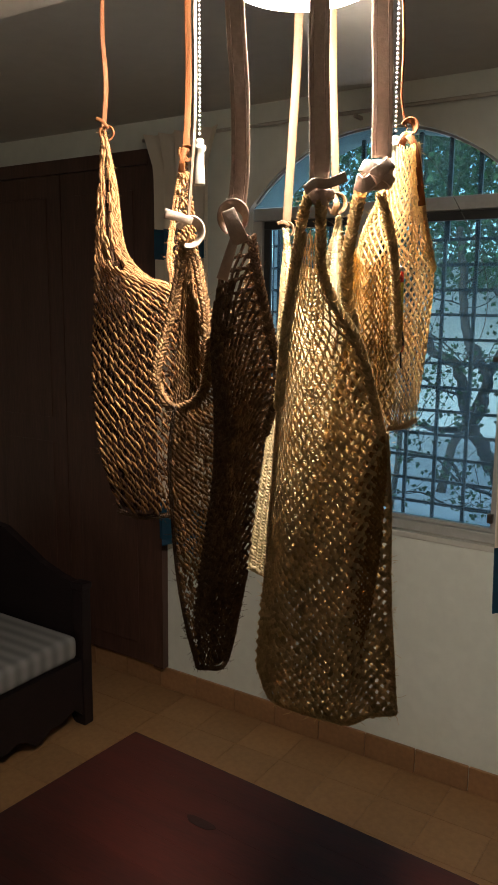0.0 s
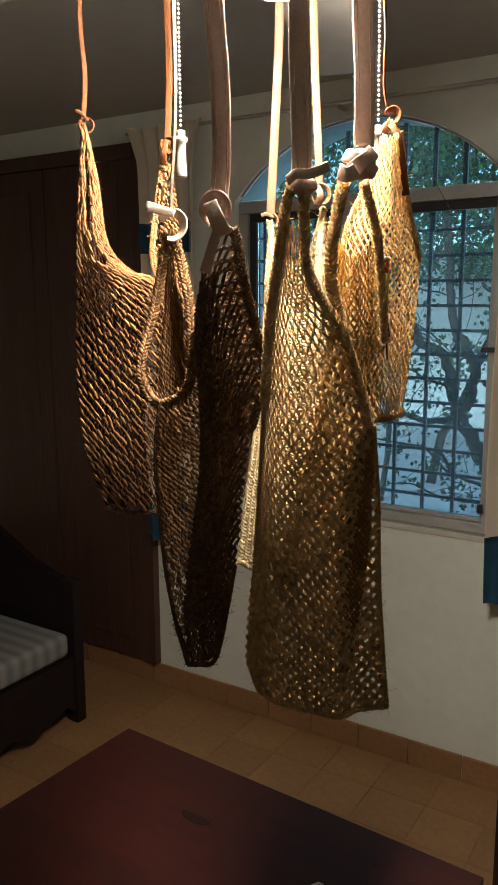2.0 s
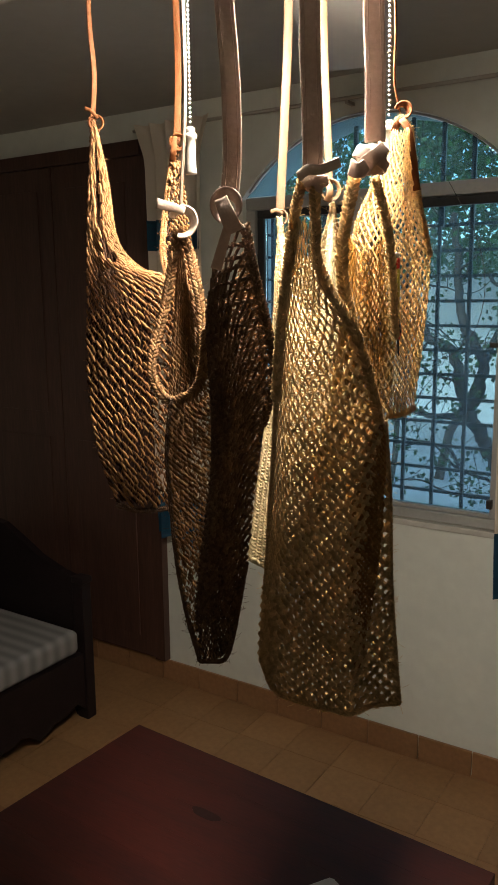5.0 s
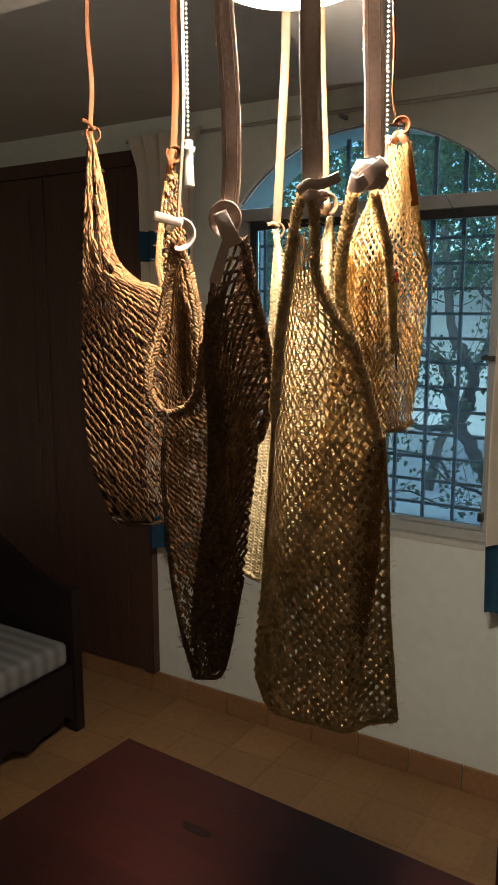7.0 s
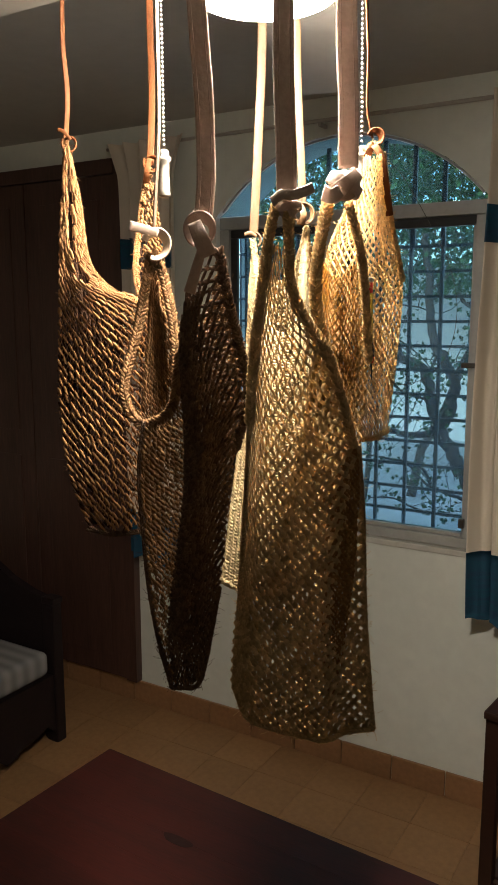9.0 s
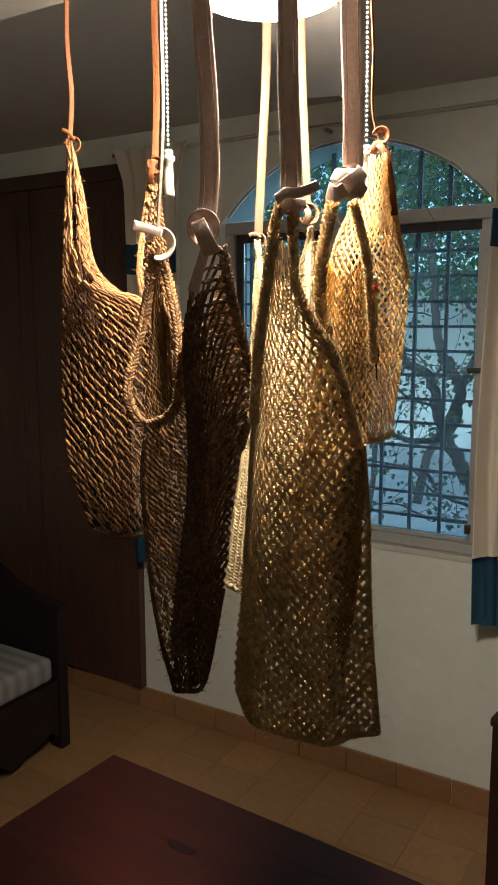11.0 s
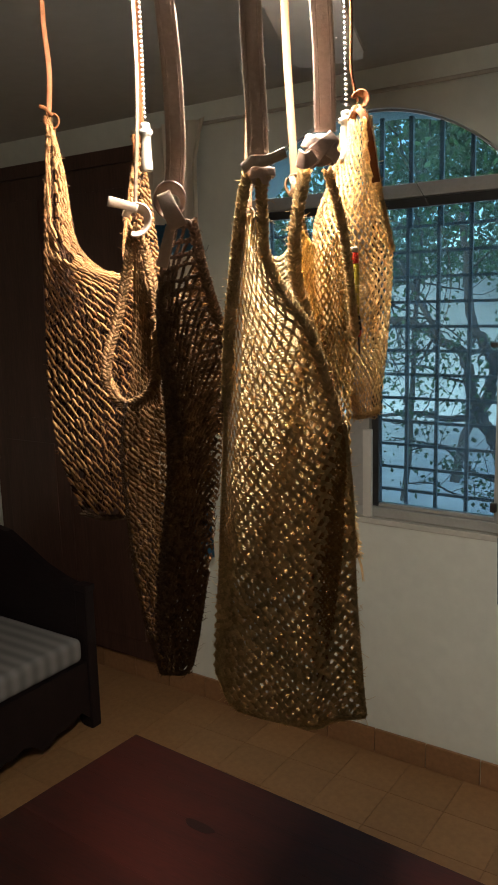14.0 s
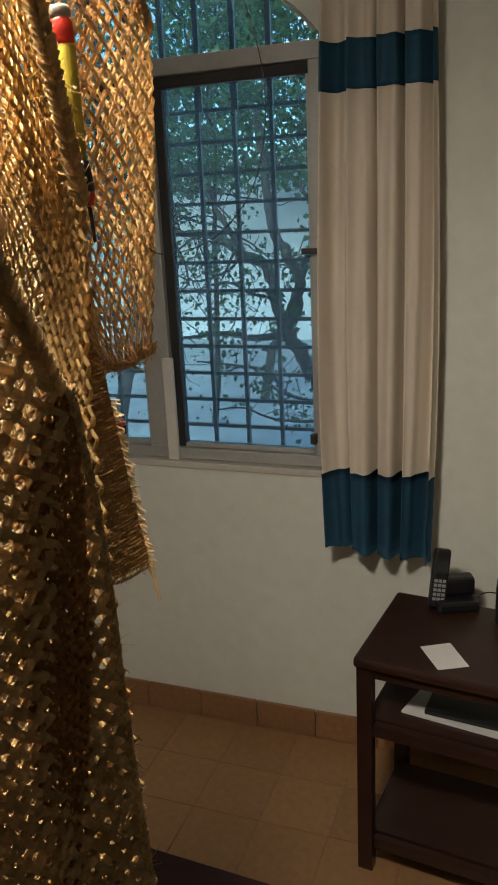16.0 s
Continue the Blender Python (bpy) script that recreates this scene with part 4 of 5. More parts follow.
d_bot = [(-0.416, 0.912, 1.363), (-0.406, 0.919, 1.332), (-0.387, 0.931, 1.320), (-0.363, 0.959, 1.304), (-0.343, 0.984, 1.291), (-0.323, 0.997, 1.301), (-0.297, 1.014, 1.304)]
d_edge = [d_hem[1]] + d_hem[2:] + d_right[1:]
SD = panel([d_left[1], d_hem[1]], d_left[1:], d_edge, d_bot, 30, 72, 0.012, 0.006, 7)
nv, nu = SD.shape[0] - 1, SD.shape[1] - 1
vv, uu = np.mgrid[0:nv + 1, 0:nu + 1].astype(float)
bunch = 1 + 1.4 * np.clip(1 - vv / nv * 1.25, 0, 1)   # the netting gathers along its side edge near the handle
SD = sample(SD, (nu * (uu / nu) ** bunch).ravel(), (nv * (vv / nv) ** 0.80).ravel()).reshape(SD.shape)
raw("front_panel", *net(SD, 0.0027, 0.16, 16, cover=(0.28, 0.56)), M_OLIVE, D, "open olive netting")
db_left = [(-0.373, 1.017, 1.832), (-0.407, 1.073, 1.779), (-0.427, 1.108, 1.710), (-0.423, 1.063, 1.602), (-0.425, 0.978, 1.467), (-0.426, 0.935, 1.351)]
db_right = [(-0.336, 1.042, 1.827), (-0.341, 1.081, 1.715), (-0.345, 1.078, 1.615), (-0.333, 1.062, 1.462), (-0.301, 1.023, 1.300)]
db_bot = [(-0.426, 0.935, 1.351), (-0.400, 0.953, 1.308), (-0.349, 0.997, 1.285), (-0.301, 1.023, 1.300)]
SD2 = panel([db_left[0], (-0.377, 1.069, 1.810), db_right[0]], db_left, db_right, db_bot, 28, 78, -0.02, 0.009, 8)
# second copy of the bag's yarn, its colour toned for lamp light at the back
raw("back_panel", *net(SD2, 0.0016, 0.22, 17, cover=(0.22, 0.46)), M_OLIVE_BACK, D, "open olive netting")
# sheet added behind the front netting; its brown stands for shade in the fold
SD3 = panel([(-0.344, 1.029, 1.626), (-0.334, 1.038, 1.625)], [(-0.344, 1.029, 1.626), (-0.351, 1.017, 1.594), (-0.355, 1.010, 1.550), (-0.356, 1.002, 1.487), (-0.355, 0.996, 1.423), (-0.348, 0.993, 1.341)], [(-0.334, 1.038, 1.625), (-0.329, 1.034, 1.593), (-0.328, 1.030, 1.549), (-0.328, 1.023, 1.485), (-0.331, 1.013, 1.421), (-0.336, 1.003, 1.340)], [(-0.348, 0.993, 1.341), (-0.336, 1.003, 1.340)], 12, 84, 0.004, 0.003, 12)
raw("inner_fold", *net(SD3, 0.0024, 0.3, 46, cover=(0.62, 0.42)), M_SHADE_YARN, D, "dense brown fold of the netting")
hem(D, d_hem, 0.0052, M_OLIVE, seed=18, n=260)
hem(D, d_left[:5], 0.0050, M_OLIVE, "handle", "braided straw handle", seed=19)
hem(D, [(-0.361, 1.008, 1.880), (-0.368, 1.003, 1.831), (-0.372, 1.006, 1.784), (-0.371, 1.025, 1.741), (-0.367, 1.040, 1.702)], 0.0062, M_OLIVE, "handle", "braided straw handle", seed=20)
hem(D, [(-0.343, 1.025, 1.881), (-0.332, 1.038, 1.820), (-0.338, 1.076, 1.715)], 0.0046, M_OLIVE, "handle", "braided straw handle", seed=21)
hem(D, d_bot, 0.0028, M_OLIVE, "bottom_hem", seed=22, n=200)
hem(D, d_right, 0.0024, M_OLIVE, "side_seam", seed=23, n=160)
hem(D, d_left[4:], 0.0022, M_OLIVE, "side_seam", seed=24, n=160)
strap(D, [(-0.382, 0.946, 2.102), (-0.380, 0.947, 2.026), (-0.379, 0.948, 1.953), (-0.377, 0.949, 1.886)], 0.0195, M_BROWNL, "wide brown leather strap", seed=7, edge=True)
k5 = strap(D, [(-0.387, 0.937, 1.878), (-0.376, 0.936, 1.884), (-0.366, 0.945, 1.884), (-0.353, 0.959, 1.892)], 0.010, M_PALEL, "pale beige leather band tied round the strap", UP, 0.003)
k5.name = "tie_band"
knot(D, (-0.380, 0.957, 1.875), M_BROWNL, 0.0120, "brown leather knot", ball=True, width=0.009, lean=0.1)
strap(D, [(-0.347, 1.016, 2.119), (-0.345, 1.018, 2.039), (-0.343, 1.019, 1.963), (-0.342, 1.020, 1.918)], 0.0205, M_BROWNL, "wide brown leather strap", seed=8, edge=True)
knot(D, (-0.341, 1.007, 1.899), M_BROWNL, 0.0165, "brown leather knot", [(0.015, [(-0.336, 0.986, 1.891), (-0.342, 0.979, 1.885), (-0.353, 0.983, 1.890)])], ball=True, width=0.015, lean=0.75)

# straw bag beside the window
E = bag("net_bag", (-0.356, 1.142, 1.616), "golden straw net bag lit through beside the window")
e_top = [(-0.370, 1.121, 1.951), (-0.358, 1.111, 1.944), (-0.351, 1.115, 1.947), (-0.352, 1.133, 1.955)]
e_left = [(-0.370, 1.121, 1.953), (-0.391, 1.132, 1.894), (-0.414, 1.128, 1.834), (-0.410, 1.131, 1.745), (-0.394, 1.141, 1.660), (-0.373, 1.143, 1.613)]
e_right = [(-0.350, 1.134, 1.950), (-0.341, 1.140, 1.878), (-0.326, 1.145, 1.807), (-0.330, 1.147, 1.726), (-0.340, 1.147, 1.625)]
e_bot = [(-0.373, 1.143, 1.613), (-0.352, 1.133, 1.617), (-0.340, 1.147, 1.625)]
SE = panel(e_top, e_left, e_right, e_bot, 24, 52, 0.035, 0.004, 9)
raw("front_panel", *net(SE, 0.0012, 0.14, 25, cover=(0.3, 0.3)), M_SISAL, E, "open golden netting")
SE2 = panel(e_top, e_left, e_right, e_bot, 26, 54, -0.05, 0.006, 10)
raw("back_panel", *net(SE2, 0.0014, 0.14, 26, cover=(0.34, 0.34)), M_SISAL, E, "open golden netting")
hem(E, e_left[:4], 0.0042, M_SISAL, "handle", "braided straw handle", seed=27)
hem(E, e_right[:3], 0.0036, M_SISAL, "handle", "braided straw handle", seed=28)
hem(E, e_bot, 0.0028, M_SISAL, "bottom_hem", seed=29, n=60)
strap(E, [(-0.372, 1.126, 2.162), (-0.369, 1.128, 2.073), (-0.368, 1.128, 2.006), (-0.362, 1.132, 1.970)], 0.0065, M_TANL, "narrow tan leather strap", ASIDE * 0.4 + AHEAD, seed=9)
knot(E, (-0.355, 1.121, 1.968), M_TANL, 0.0075, "tan leather knot", [(0.009, [(-0.353, 1.114, 1.958), (-0.345, 1.114, 1.946), (-0.340, 1.117, 1.920), (-0.337, 1.125, 1.880)]), (0.008, [(-0.354, 1.116, 1.961), (-0.358, 1.113, 1.952), (-0.363, 1.116, 1.944)])], 0.6, 0.009, turn=(-1.2, 3.4))
hem(E, [(-0.368, 1.120, 1.947), (-0.360, 1.118, 1.957), (-0.353, 1.118, 1.959), (-0.350, 1.128, 1.950)], 0.0034, M_SISAL, "neck_loop", "braided straw loop", n=40, seed=60, fuzz=20)

raw("loose_strand", *sweep(spline([(-0.348, 1.136, 1.947), (-0.330, 1.147, 1.927), (-0.304, 1.164, 1.878), (-0.281, 1.179, 1.827), (-0.271, 1.186, 1.774), (-0.278, 1.181, 1.723), (-0.301, 1.166, 1.691), (-0.330, 1.147, 1.683), (-0.340, 1.141, 1.698)], 80), 0.0004, 5), M_WIRE, E, "thin dark strand looping out of the bag")

# fishing float hung in the straw bag
ff = thing("fishing_float", (-0.347, 1.089, 1.805), "slim yellow fishing float with red and white top", "fishing float")
for nm, za, zb, ra, rb, mt in (("float_cap", 0.0, -0.006, 0.0056, 0.0056, M_WHITEPL), ("float_ring", -0.006, -0.018, 0.0058, 0.0056, M_RED), ("float_body", -0.018, -0.074, 0.0056, 0.0026, M_YELLOW), ("float_bead", -0.074, -0.090, 0.0034, 0.0044, M_BLACK), ("float_stop", -0.090, -0.097, 0.0040, 0.0026, M_RED), ("float_stem", -0.097, -0.116, 0.0011, 0.0009, M_BLACK)):
    tilt = Matrix.Rotation(radians(-4), 4, "Y")
    part(nm, lathe(bmesh.new(), [(rb * 0.9, zb), (rb, zb + 0.001), ((ra + rb) / 2 * 1.03, (za + zb) / 2), (ra, za - 0.001), (ra * 0.9, za)], (-0.345, 1.084, 1.809), 20, tilt), mt, ff, smooth=True)

# ---- red coffee table ----
TT = Matrix.Translation((-1.413, 1.822, 0)) @ Matrix.Rotation(radians(-3.0), 4, "Z")
tab = thing("coffee_table", (-0.9, 1.5, 0), "dark red varnished wooden table with plank top", "table")
TW, TD, TH = 1.05, 0.70, 0.534
for k in range(7):
    boxed("plank", (0.0, -0.1 * (k + 1) + 0.0002, TH - 0.028), (TW, -0.1 * k, TH), M_TABLE, tab, 0.0006, m=TT)
boxed("apron", (0.05, -0.07, TH - 0.11), (TW - 0.05, -0.05, TH - 0.029), M_TABLE2, tab, 0.002, m=TT)
boxed("apron", (0.05, -TD + 0.05, TH - 0.11), (TW - 0.05, -TD + 0.07, TH - 0.029), M_TABLE2, tab, 0.002, m=TT)
boxed("apron", (0.05, -TD + 0.071, TH - 0.11), (0.07, -0.071, TH - 0.029), M_TABLE2, tab, 0.002, m=TT)
boxed("apron", (TW - 0.07, -TD + 0.071, TH - 0.11), (TW - 0.05, -0.071, TH - 0.029), M_TABLE2, tab, 0.002, m=TT)
for x in (0.03, TW - 0.09):
    for y in (-0.09, -TD + 0.03):
        boxed("leg", (x, y, 0), (x + 0.06, y + 0.06, TH - 0.029), M_TABLE2, tab, 0.004, m=TT)
bm = bmesh.new()
prism(bm, [(0.415 + 0.042 * math.cos(a) * (1 + 0.12 * math.sin(3 * a)), -0.205 + 0.016 * math.sin(a) * (1 + 0.15 * math.cos(2 * a))) for a in np.linspace(0, 6.283, 22, endpoint=False)], TH + 0.0002, TH + 0.0012, "xy")
bmesh.ops.transform(bm, matrix=TT, verts=bm.verts)
part("dark_patch", bm, M_KNOT, tab, "dark worn patch in the wood")

# ---- daybed ----
bed = thing("daybed", (-2.6, 1.9, 0), "dark carved wooden daybed with a striped cushion", "daybed")
BX, BY = -2.245, 2.475
bm = bmesh.new()
prof = [(BX, 0.0), (BX, 0.615), (BX - 0.012, 0.622), (BX - 0.05, 0.62), (BX - 0.13, 0.635), (BX - 0.25, 0.675), (BX - 0.36, 0.735), (BX - 0.47, 0.79), (BX - 0.62, 0.81), (BX - 0.80, 0.81), (BX - 0.80, 0.0), (BX - 0.72, 0.0), (BX - 0.70, 0.06), (BX - 0.60, 0.085), (BX - 0.40, 0.07), (BX - 0.22, 0.085), (BX - 0.10, 0.06), (BX - 0.07, 0.0)]
prism(bm, prof, BY - 0.035, BY + 0.0, "xz")
part("arm_panel", bm, M_BED, bed)
boxed("arm_rail", (BX - 0.055, BY - 0.047, 0.60), (BX + 0.012, BY + 0.010, 0.628), M_BED, bed, 0.006)
boxed("front_post", (BX - 0.055, BY - 0.045, 0.0), (BX + 0.006, BY + 0.006, 0.60), M_BED, bed, 0.006)
bm = bmesh.new()
pr = [(BY - 0.046, 0.05)]
for k in range(1, 40):
    y = BY - 0.046 - 1.75 * k / 40
    pr.append((y, 0.062 + 0.022 * math.sin(k * 0.9) + 0.014 * math.sin(k * 1.9)))
pr += [(BY - 1.796, 0.05), (BY - 1.796, 0.30), (BY - 0.046, 0.30)]
prism(bm, pr, BX - 0.035, BX - 0.003, "yz")
part("front_rail", bm, M_BED, bed, "carved scalloped front rail")
boxed("seat_board", (BX - 0.78, BY - 1.79, 0.27), (BX - 0.036, BY - 0.046, 0.298), M_BED, bed, 0.003)
boxed("back_panel", (BX - 0.80, BY - 1.79, 0.05), (BX - 0.765, BY - 0.046, 0.80), M_BED, bed, 0.004)
boxed("arm_panel", (BX - 0.80, BY - 1.84, 0.0), (BX, BY - 1.80, 0.62), M_BED, bed, 0.006)
cush = thing("seat_cushion", (-2.6, 1.6, 0.30), "grey and white striped seat cushion on the daybed", "cushion")
bm = box(bmesh.new(), (BX - 0.755, BY - 1.78, 0.301), (BX - 0.012, BY - 0.052, 0.405), 0.035, 5)
part("cover", bm, M_CUSH, cush, smooth=True)
# ---- side table with telephone ----
ST = Matrix.Translation((-0.499, 2.378, 0)) @ Matrix.Rotation(radians(-7.0), 4, "Z") @ Matrix.Diagonal((0.956, 0.956, 1, 1))
sd = thing("side_table", (-0.2, 2.6, 0), "dark mahogany side table with two open shelves", "table")
SH = 0.644
boxed("tabletop", (0, 0, SH - 0.026), (0.66, 0.40, SH), M_SIDE, sd, 0.008, m=ST)
boxed("apron", (0.045, 0.022, SH - 0.060), (0.615, 0.040, SH - 0.0265), M_SIDE, sd, 0.002, m=ST)
boxed("apron", (0.022, 0.05, SH - 0.060), (0.040, 0.35, SH - 0.0265), M_SIDE, sd, 0.002, m=ST)
for x in (0.004, 0.602):
    for y in (0.014, 0.355):
        boxed("leg", (x, y, 0), (x + 0.042, y + 0.034, SH - 0.0265), M_SIDE, sd, 0.003, m=ST)
for z in (0.4335, 0.090):
    boxed("shelf", (0.018, 0.050, z), (0.642, 0.354, z + 0.018), M_SIDE, sd, 0.002, m=ST)
    boxed("shelf_rail", (0.0475, 0.018, z - 0.014), (0.6015, 0.040, z + 0.018), M_SIDE, sd, 0.002, m=ST)
    boxed("shelf_rail", (0.0205, 0.0485, z - 0.034), (0.0385, 0.3545, z - 0.0005), M_SIDE, sd, 0.002, m=ST)


def sheet_of(name, z, corners, label, thick=0.0012):
    bm = bmesh.new()
    prism(bm, corners, z, z + thick, "xy")
    return tagged(part(name, bm, M_PAPER), label, "paper")


sheet_of("paper_note", SH + 0.0004, [(-0.348, 2.472), (-0.279, 2.509), (-0.225, 2.414), (-0.293, 2.379)], "small white paper note on the side table")
sheet_of("paper_sheet", 0.452, [(-0.392, 2.464), (-0.358, 2.574), (-0.119, 2.545), (-0.148, 2.421)], "white paper on the side table shelf", 0.006)
bk = tagged(boxed("notebook", (0.16, 0.11, 0.4585), (0.40, 0.25, 0.472), M_BLACK, None, 0.003, m=ST), "dark notebook on papers on the shelf", "notebook")

PB = Matrix.Translation((-0.292, 2.708, SH)) @ Matrix.Rotation(radians(22), 4, "Z")
ph = thing("cordless_phone", (-0.292, 2.708, SH), "black cordless telephone upright in its charging base", "telephone")
base = boxed("charging_base", (-0.055, -0.045, 0.0), (0.060, 0.050, 0.032), M_BLACK, ph, 0.010, m=PB)
boxed("base_back", (-0.030, -0.005, 0.0325), (0.058, 0.042, 0.082), M_BLACK, base, 0.010, m=PB)
HS = PB @ Matrix.Translation((-0.052, -0.012, 0.006)) @ Matrix.Rotation(radians(-12), 4, "X") @ Matrix.Rotation(radians(9), 4, "Y")
hand = boxed("handset", (-0.023, -0.013, 0.0), (0.023, 0.013, 0.163), M_BLACK, ph, 0.009, m=HS)
boxed("screen", (-0.016, -0.0142, 0.098), (0.016, -0.0128, 0.130), M_SCREEN, hand, 0.0005, m=HS)
for r in range(5):
    for c in range(3):
        boxed("key", (-0.0165 + c * 0.0115, -0.0150, 0.022 + r * 0.0125), (-0.0075 + c * 0.0115, -0.0128, 0.030 + r * 0.0125), M_KEYS, hand, 0.0005, m=HS)
raw("cord", *sweep(spline([(-0.239, 2.736, SH + 0.02), (-0.196, 2.755, SH + 0.03), (-0.119, 2.774, SH + 0.004), (-0.005, 2.774, SH + 0.003)], 30), 0.002, 6), M_BLACK, ph)

# unidentified black object, added as a plain box
tagged(boxed("speaker", (-0.180, 2.632, SH + 0.0005), (-0.084, 2.708, SH + 0.110), M_BLACK, None, 0.008), "small black box on the side table", "speaker")

# white card near the table's edge
bm = bmesh.new()
prism(bm, [(-0.655, 1.556), (-0.645, 1.557), (-0.575, 1.520), (-0.615, 1.440), (-0.700, 1.485)], TH + 0.0005, TH + 0.010, "xy")
tagged(part("white_card", bm, M_PAPER), "small white folded card on the red table", "card")

# ---- outdoors ----
tagged(boxed("ground", (-60, 3.3, -0.6), (60, 90, -0.5), M_GROUND, bevel=0), "pale concrete yard", "ground", kind="structure")
tagged(boxed("backdrop", (-22, 14.0, -0.5), (10, 14.3, 2.6), M_OUTWALL, bevel=0.02), "pale plastered boundary wall beyond the trees", "wall", kind="structure")


def limb(bm_pieces, tips, start, direction, length, radius, depth, rng):
    pts = [np.array(start)]
    d = np.array(direction, float)
    for k in range(6):
        d = unit(d + rng.normal(0, 0.16, 3) + np.array((0, 0, -0.01)))
        if pts[-1][1] < 4.6:
            d[1] = abs(d[1]) + 0.1
        pts.append(pts[-1] + d * length / 6)
    pts = np.array(pts)
    bm_pieces.append(sweep(pts, np.linspace(radius, radius * 0.45, 7), 7 if depth else 10))
    if depth >= 4:
        tips += [pts[3], pts[5], pts[6]]
        return
    for k in range(3 + (depth == 0)):
        q = pts[2 + (k * 4) // (3 + (depth == 0)) if k else 6]
        nd = unit(d * 0.6 + rng.normal(0, 0.6, 3) + np.array((0, 0, 0.12)))
        limb(bm_pieces, tips, q, nd, length * rng.uniform(0.55, 0.75), radius * 0.52, depth + 1, rng)


def leaves(tips, spread, leaf, count, rng, low=-1.0):
    k = rng.integers(0, len(tips), count)
    c = tips[k] + rng.normal(0, spread, (count, 3))
    c = c[(c[:, 1] > 4.0) & (c[:, 2] > low)]
    count = len(c)
    a = unit(rng.normal(0, 1, (count, 3)) + (0, 0, -0.4))
    b = unit(np.cross(a, rng.normal(0, 1, (count, 3))))
    n = np.cross(a, b)
    L = leaf * rng.uniform(0.6, 1.2, (count, 1))
    W = L * 0.36
    V = np.stack([c, c + a * L * 0.5 + b * W + n * W * 0.3, c + a * L, c + a * L * 0.5 - b * W + n * W * 0.3], 1).reshape(-1, 3)
    o = np.arange(count) * 4
    F = np.concatenate([np.stack([o, o + 1, o + 2], 1), np.stack([o, o + 2, o + 3], 1)])
    return V, F


def tree(at, lean, height, radius, leaf, spread, count, seed, label, low=-1.0):
    rng = np.random.default_rng(seed)
    tr = thing("tree", at, label, "tree", "garden trees")
    pieces, tips = [], []
    limb(pieces, tips, at, lean, height, radius, 0, rng)
    raw("trunk", *merge(pieces), M_TRUNK, tr, "dark branching trunk")
    tips = np.array(tips)
    V, F = leaves(tips, spread, leaf, count, rng, low)
    raw("crown", V, F, M_LEAF, tr, "sparse small green leaves", smooth=False)
    return tr


def spreading_tree(at, boughs, leaf, count, seed, label):
    """A low tree with crooked boughs, twigs along the thinner ones and leaves at the twigs."""
    rng = np.random.default_rng(seed)
    tr = thing("tree", at, label, "tree", "garden trees")
    pieces, tips = [], []
    for ra, rb, pts in boughs:
        p = spline(pts, 30)
        p = p + rng.normal(0, rb * 0.25, p.shape)
        pieces.append(sweep(p, np.linspace(ra, rb, len(p)) * 0.88, 9))
        if ra < 0.05:
            for k in range(4, len(p), 3):
                d = unit(rng.normal(0, 1, 3) + (0, 0, 0.15))
                q = np.array([p[k] + d * s * 0.30 * rng.uniform(0.6, 1.2) + rng.normal(0, 0.015, 3) * (s > 0) for s in (0, 0.3, 0.65, 1.0)])
                pieces.append(sweep(spline(q, 8), np.linspace(rb * 0.45, 0.0022, 9), 5))
                tips += [q[2], q[3]]
    raw("trunk", *merge(pieces), M_TRUNK, tr, "dark crooked trunk and boughs")
    raw("crown", *leaves(np.array(tips), 0.06, leaf, count, rng), M_LEAF, tr, "sparse small green leaves", smooth=False)


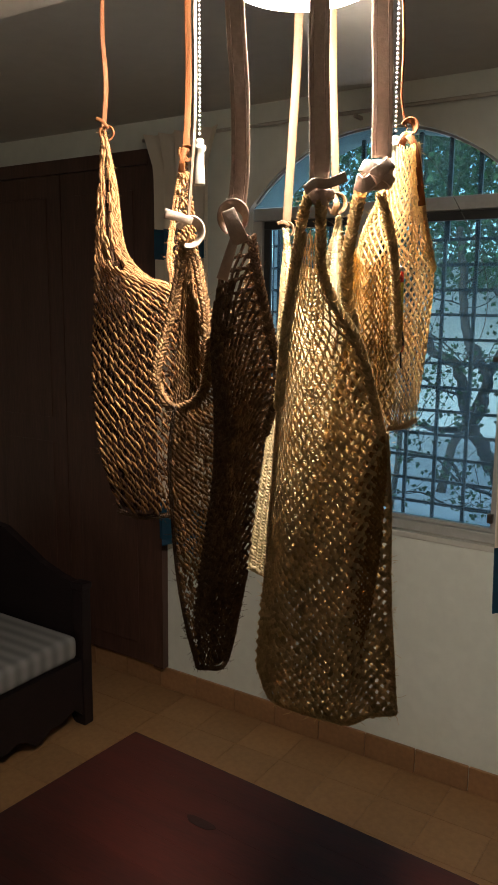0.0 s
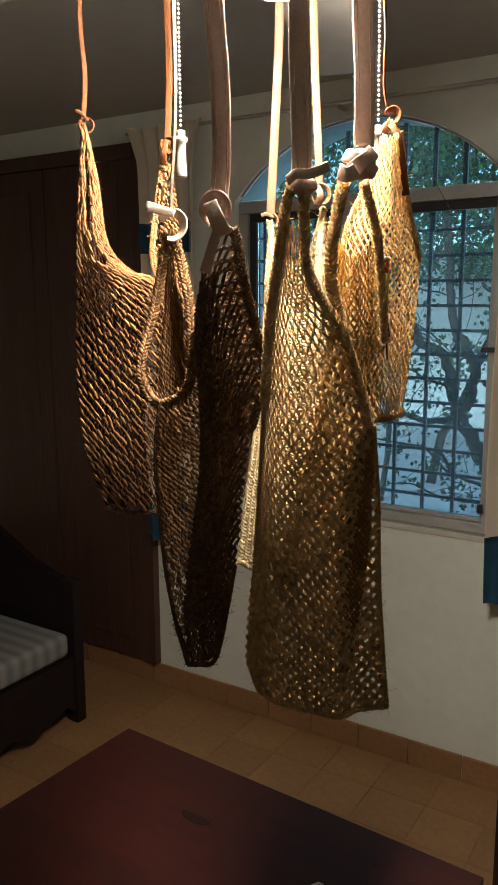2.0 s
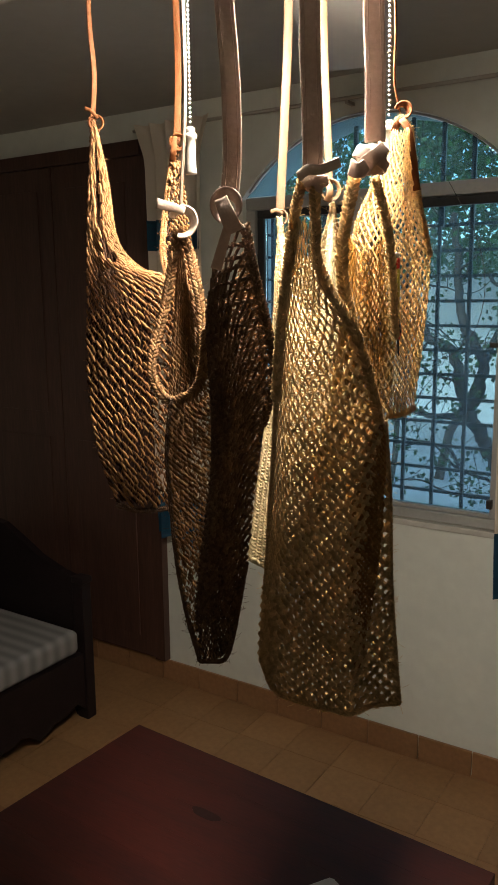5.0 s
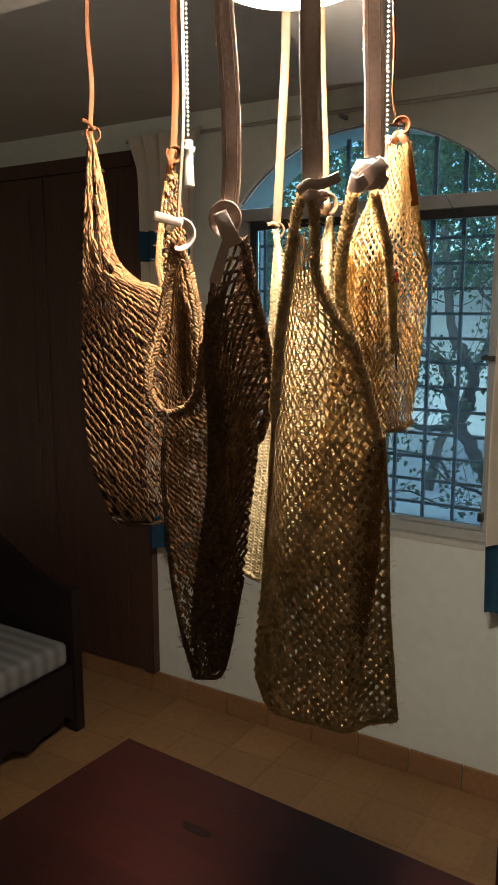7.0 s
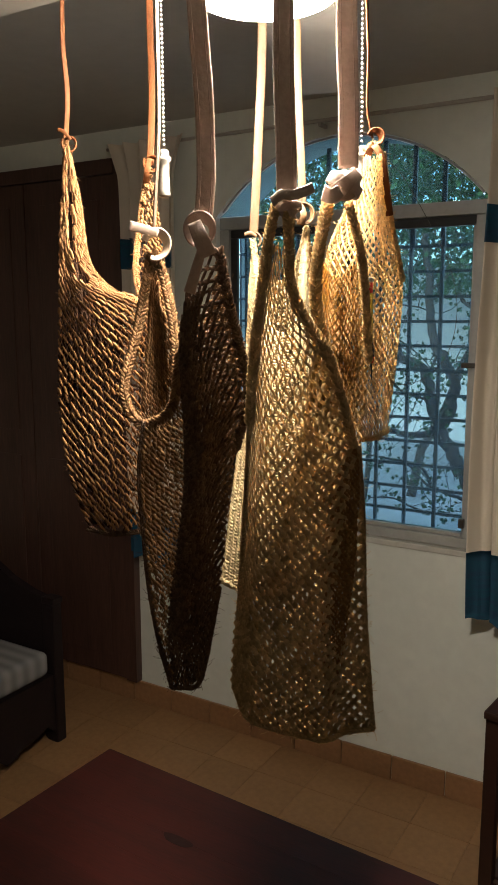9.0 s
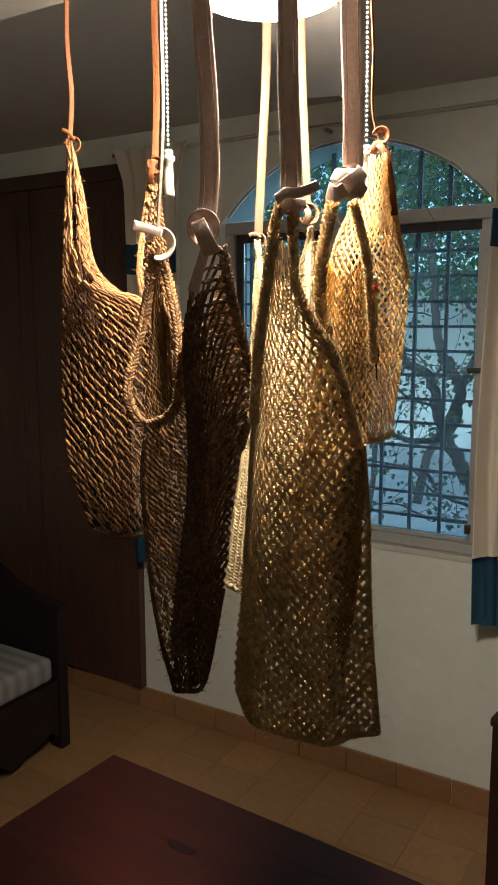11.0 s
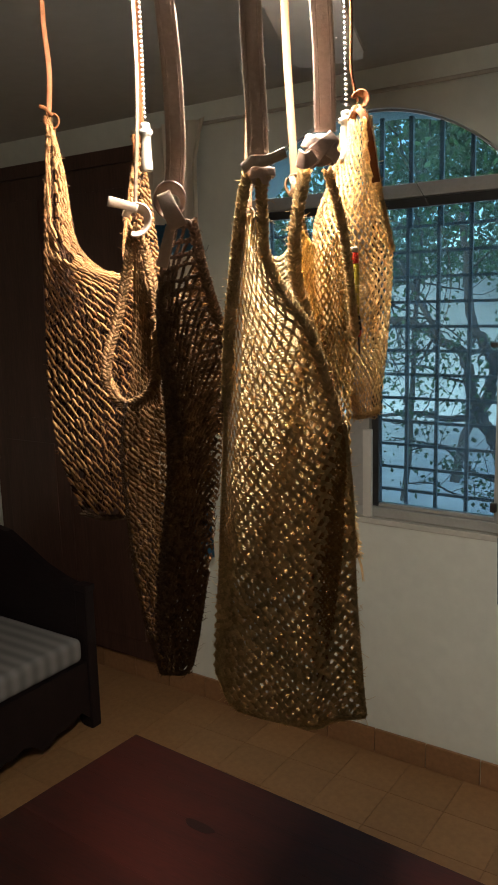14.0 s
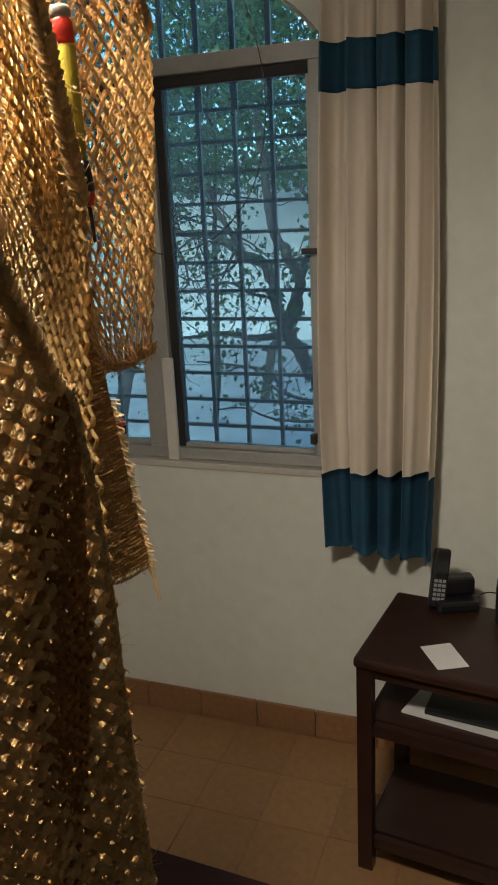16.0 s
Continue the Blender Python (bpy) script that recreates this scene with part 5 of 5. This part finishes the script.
spreading_tree((-1.03, 5.5, -0.5), [(0.085, 0.075, [(-1.03, 5.5, -0.5), (-1.07, 5.5, 0.2), (-1.15, 5.50, 0.12)]), (0.075, 0.050, [(-1.15, 5.50, 0.12), (-1.33, 5.50, 0.48), (-1.54, 5.60, 0.76), (-1.67, 5.60, 0.94)]),
    (0.048, 0.024, [(-1.67, 5.60, 0.94), (-1.73, 5.60, 1.16), (-1.82, 5.70, 1.37), (-1.98, 5.70, 1.44), (-2.21, 5.80, 1.56), (-2.55, 5.90, 1.59)]),
    (0.046, 0.026, [(-1.67, 5.60, 0.94), (-1.59, 5.60, 1.12), (-1.54, 5.50, 1.34), (-1.64, 5.50, 1.48), (-1.74, 5.60, 1.69), (-1.80, 5.70, 1.96), (-1.87, 5.80, 2.31)]),
    (0.026, 0.012, [(-1.98, 5.70, 1.44), (-2.08, 5.70, 1.63), (-2.22, 5.80, 1.78), (-2.37, 5.90, 2.00)]),
    (0.022, 0.010, [(-1.54, 5.50, 1.34), (-1.39, 5.40, 1.51), (-1.25, 5.40, 1.67)]),
    (0.030, 0.012, [(-1.67, 5.60, 0.94), (-1.85, 5.50, 0.92), (-2.05, 5.50, 0.95), (-2.37, 5.50, 0.91)]),
    (0.016, 0.006, [(-1.33, 5.50, 0.48), (-1.46, 5.30, 0.57), (-1.64, 5.30, 0.63), (-1.82, 5.30, 0.77), (-2.06, 5.30, 0.71)]),
    (0.014, 0.005, [(-1.27, 5.40, 0.44), (-1.42, 5.20, 0.46), (-1.65, 5.20, 0.47), (-1.84, 5.20, 0.53), (-2.01, 5.20, 0.51)]),
    (0.014, 0.005, [(-1.61, 5.30, 0.63), (-1.68, 5.30, 0.74), (-1.82, 5.30, 0.77), (-2.17, 5.30, 0.80)]),
    (0.012, 0.005, [(-1.98, 5.70, 1.44), (-2.06, 5.60, 1.34), (-2.27, 5.60, 1.28), (-2.43, 5.60, 1.33)]),
    (0.012, 0.005, [(-1.73, 5.60, 1.16), (-1.87, 5.50, 1.21), (-2.03, 5.50, 1.28), (-2.31, 5.50, 1.21)])], 0.045, 1000, 6, "spreading garden tree with dark crooked boughs and small leaves")

tree((-3.4, 8.4, -0.5), (0.12, 0.0, 1.0), 3.1, 0.035, 0.055, 0.42, 22000, 33, "garden tree with a thick dark trunk and hanging leafy crown", 1.95)
tree((-3.9, 7.2, -0.5), (0.15, 0.0, 1.0), 2.1, 0.08, 0.05, 0.22, 1300, 9, "leafy garden tree standing beyond the window")
tree((-3.2, 9.5, -0.5), (0.0, 0.0, 1.0), 3.6, 0.06, 0.085, 0.46, 42000, 21, "tall leafy tree with a dense hanging crown", 2.0)
tree((-7.5, 11.0, -0.5), (0.0, 0.0, 1.0), 3.4, 0.16, 0.12, 0.50, 9000, 15, "tall leafy tree near the boundary wall", 1.6)

# floor tiles
tm = None
tiles = [(i, j) for i in range(-8, 10) for j in range(-2, 15)]
for i, j in tiles:
    x, y = i * 0.208 * 1.0 - 0.02 - 1.2, WY - 0.013 - (j + 1) * 0.208
    if y < 0.2:
        continue
    if tm is None:
        ob = boxed("tile", (0.0008, 0.0008, -0.0029), (0.2072, 0.2072, 0.0), M_TILE, None, 0.0004)
        tm = ob.data
    else:
        ob = new("tile", tm)
    ob.location = (x, y, 0)
    adopt(ob, floor)
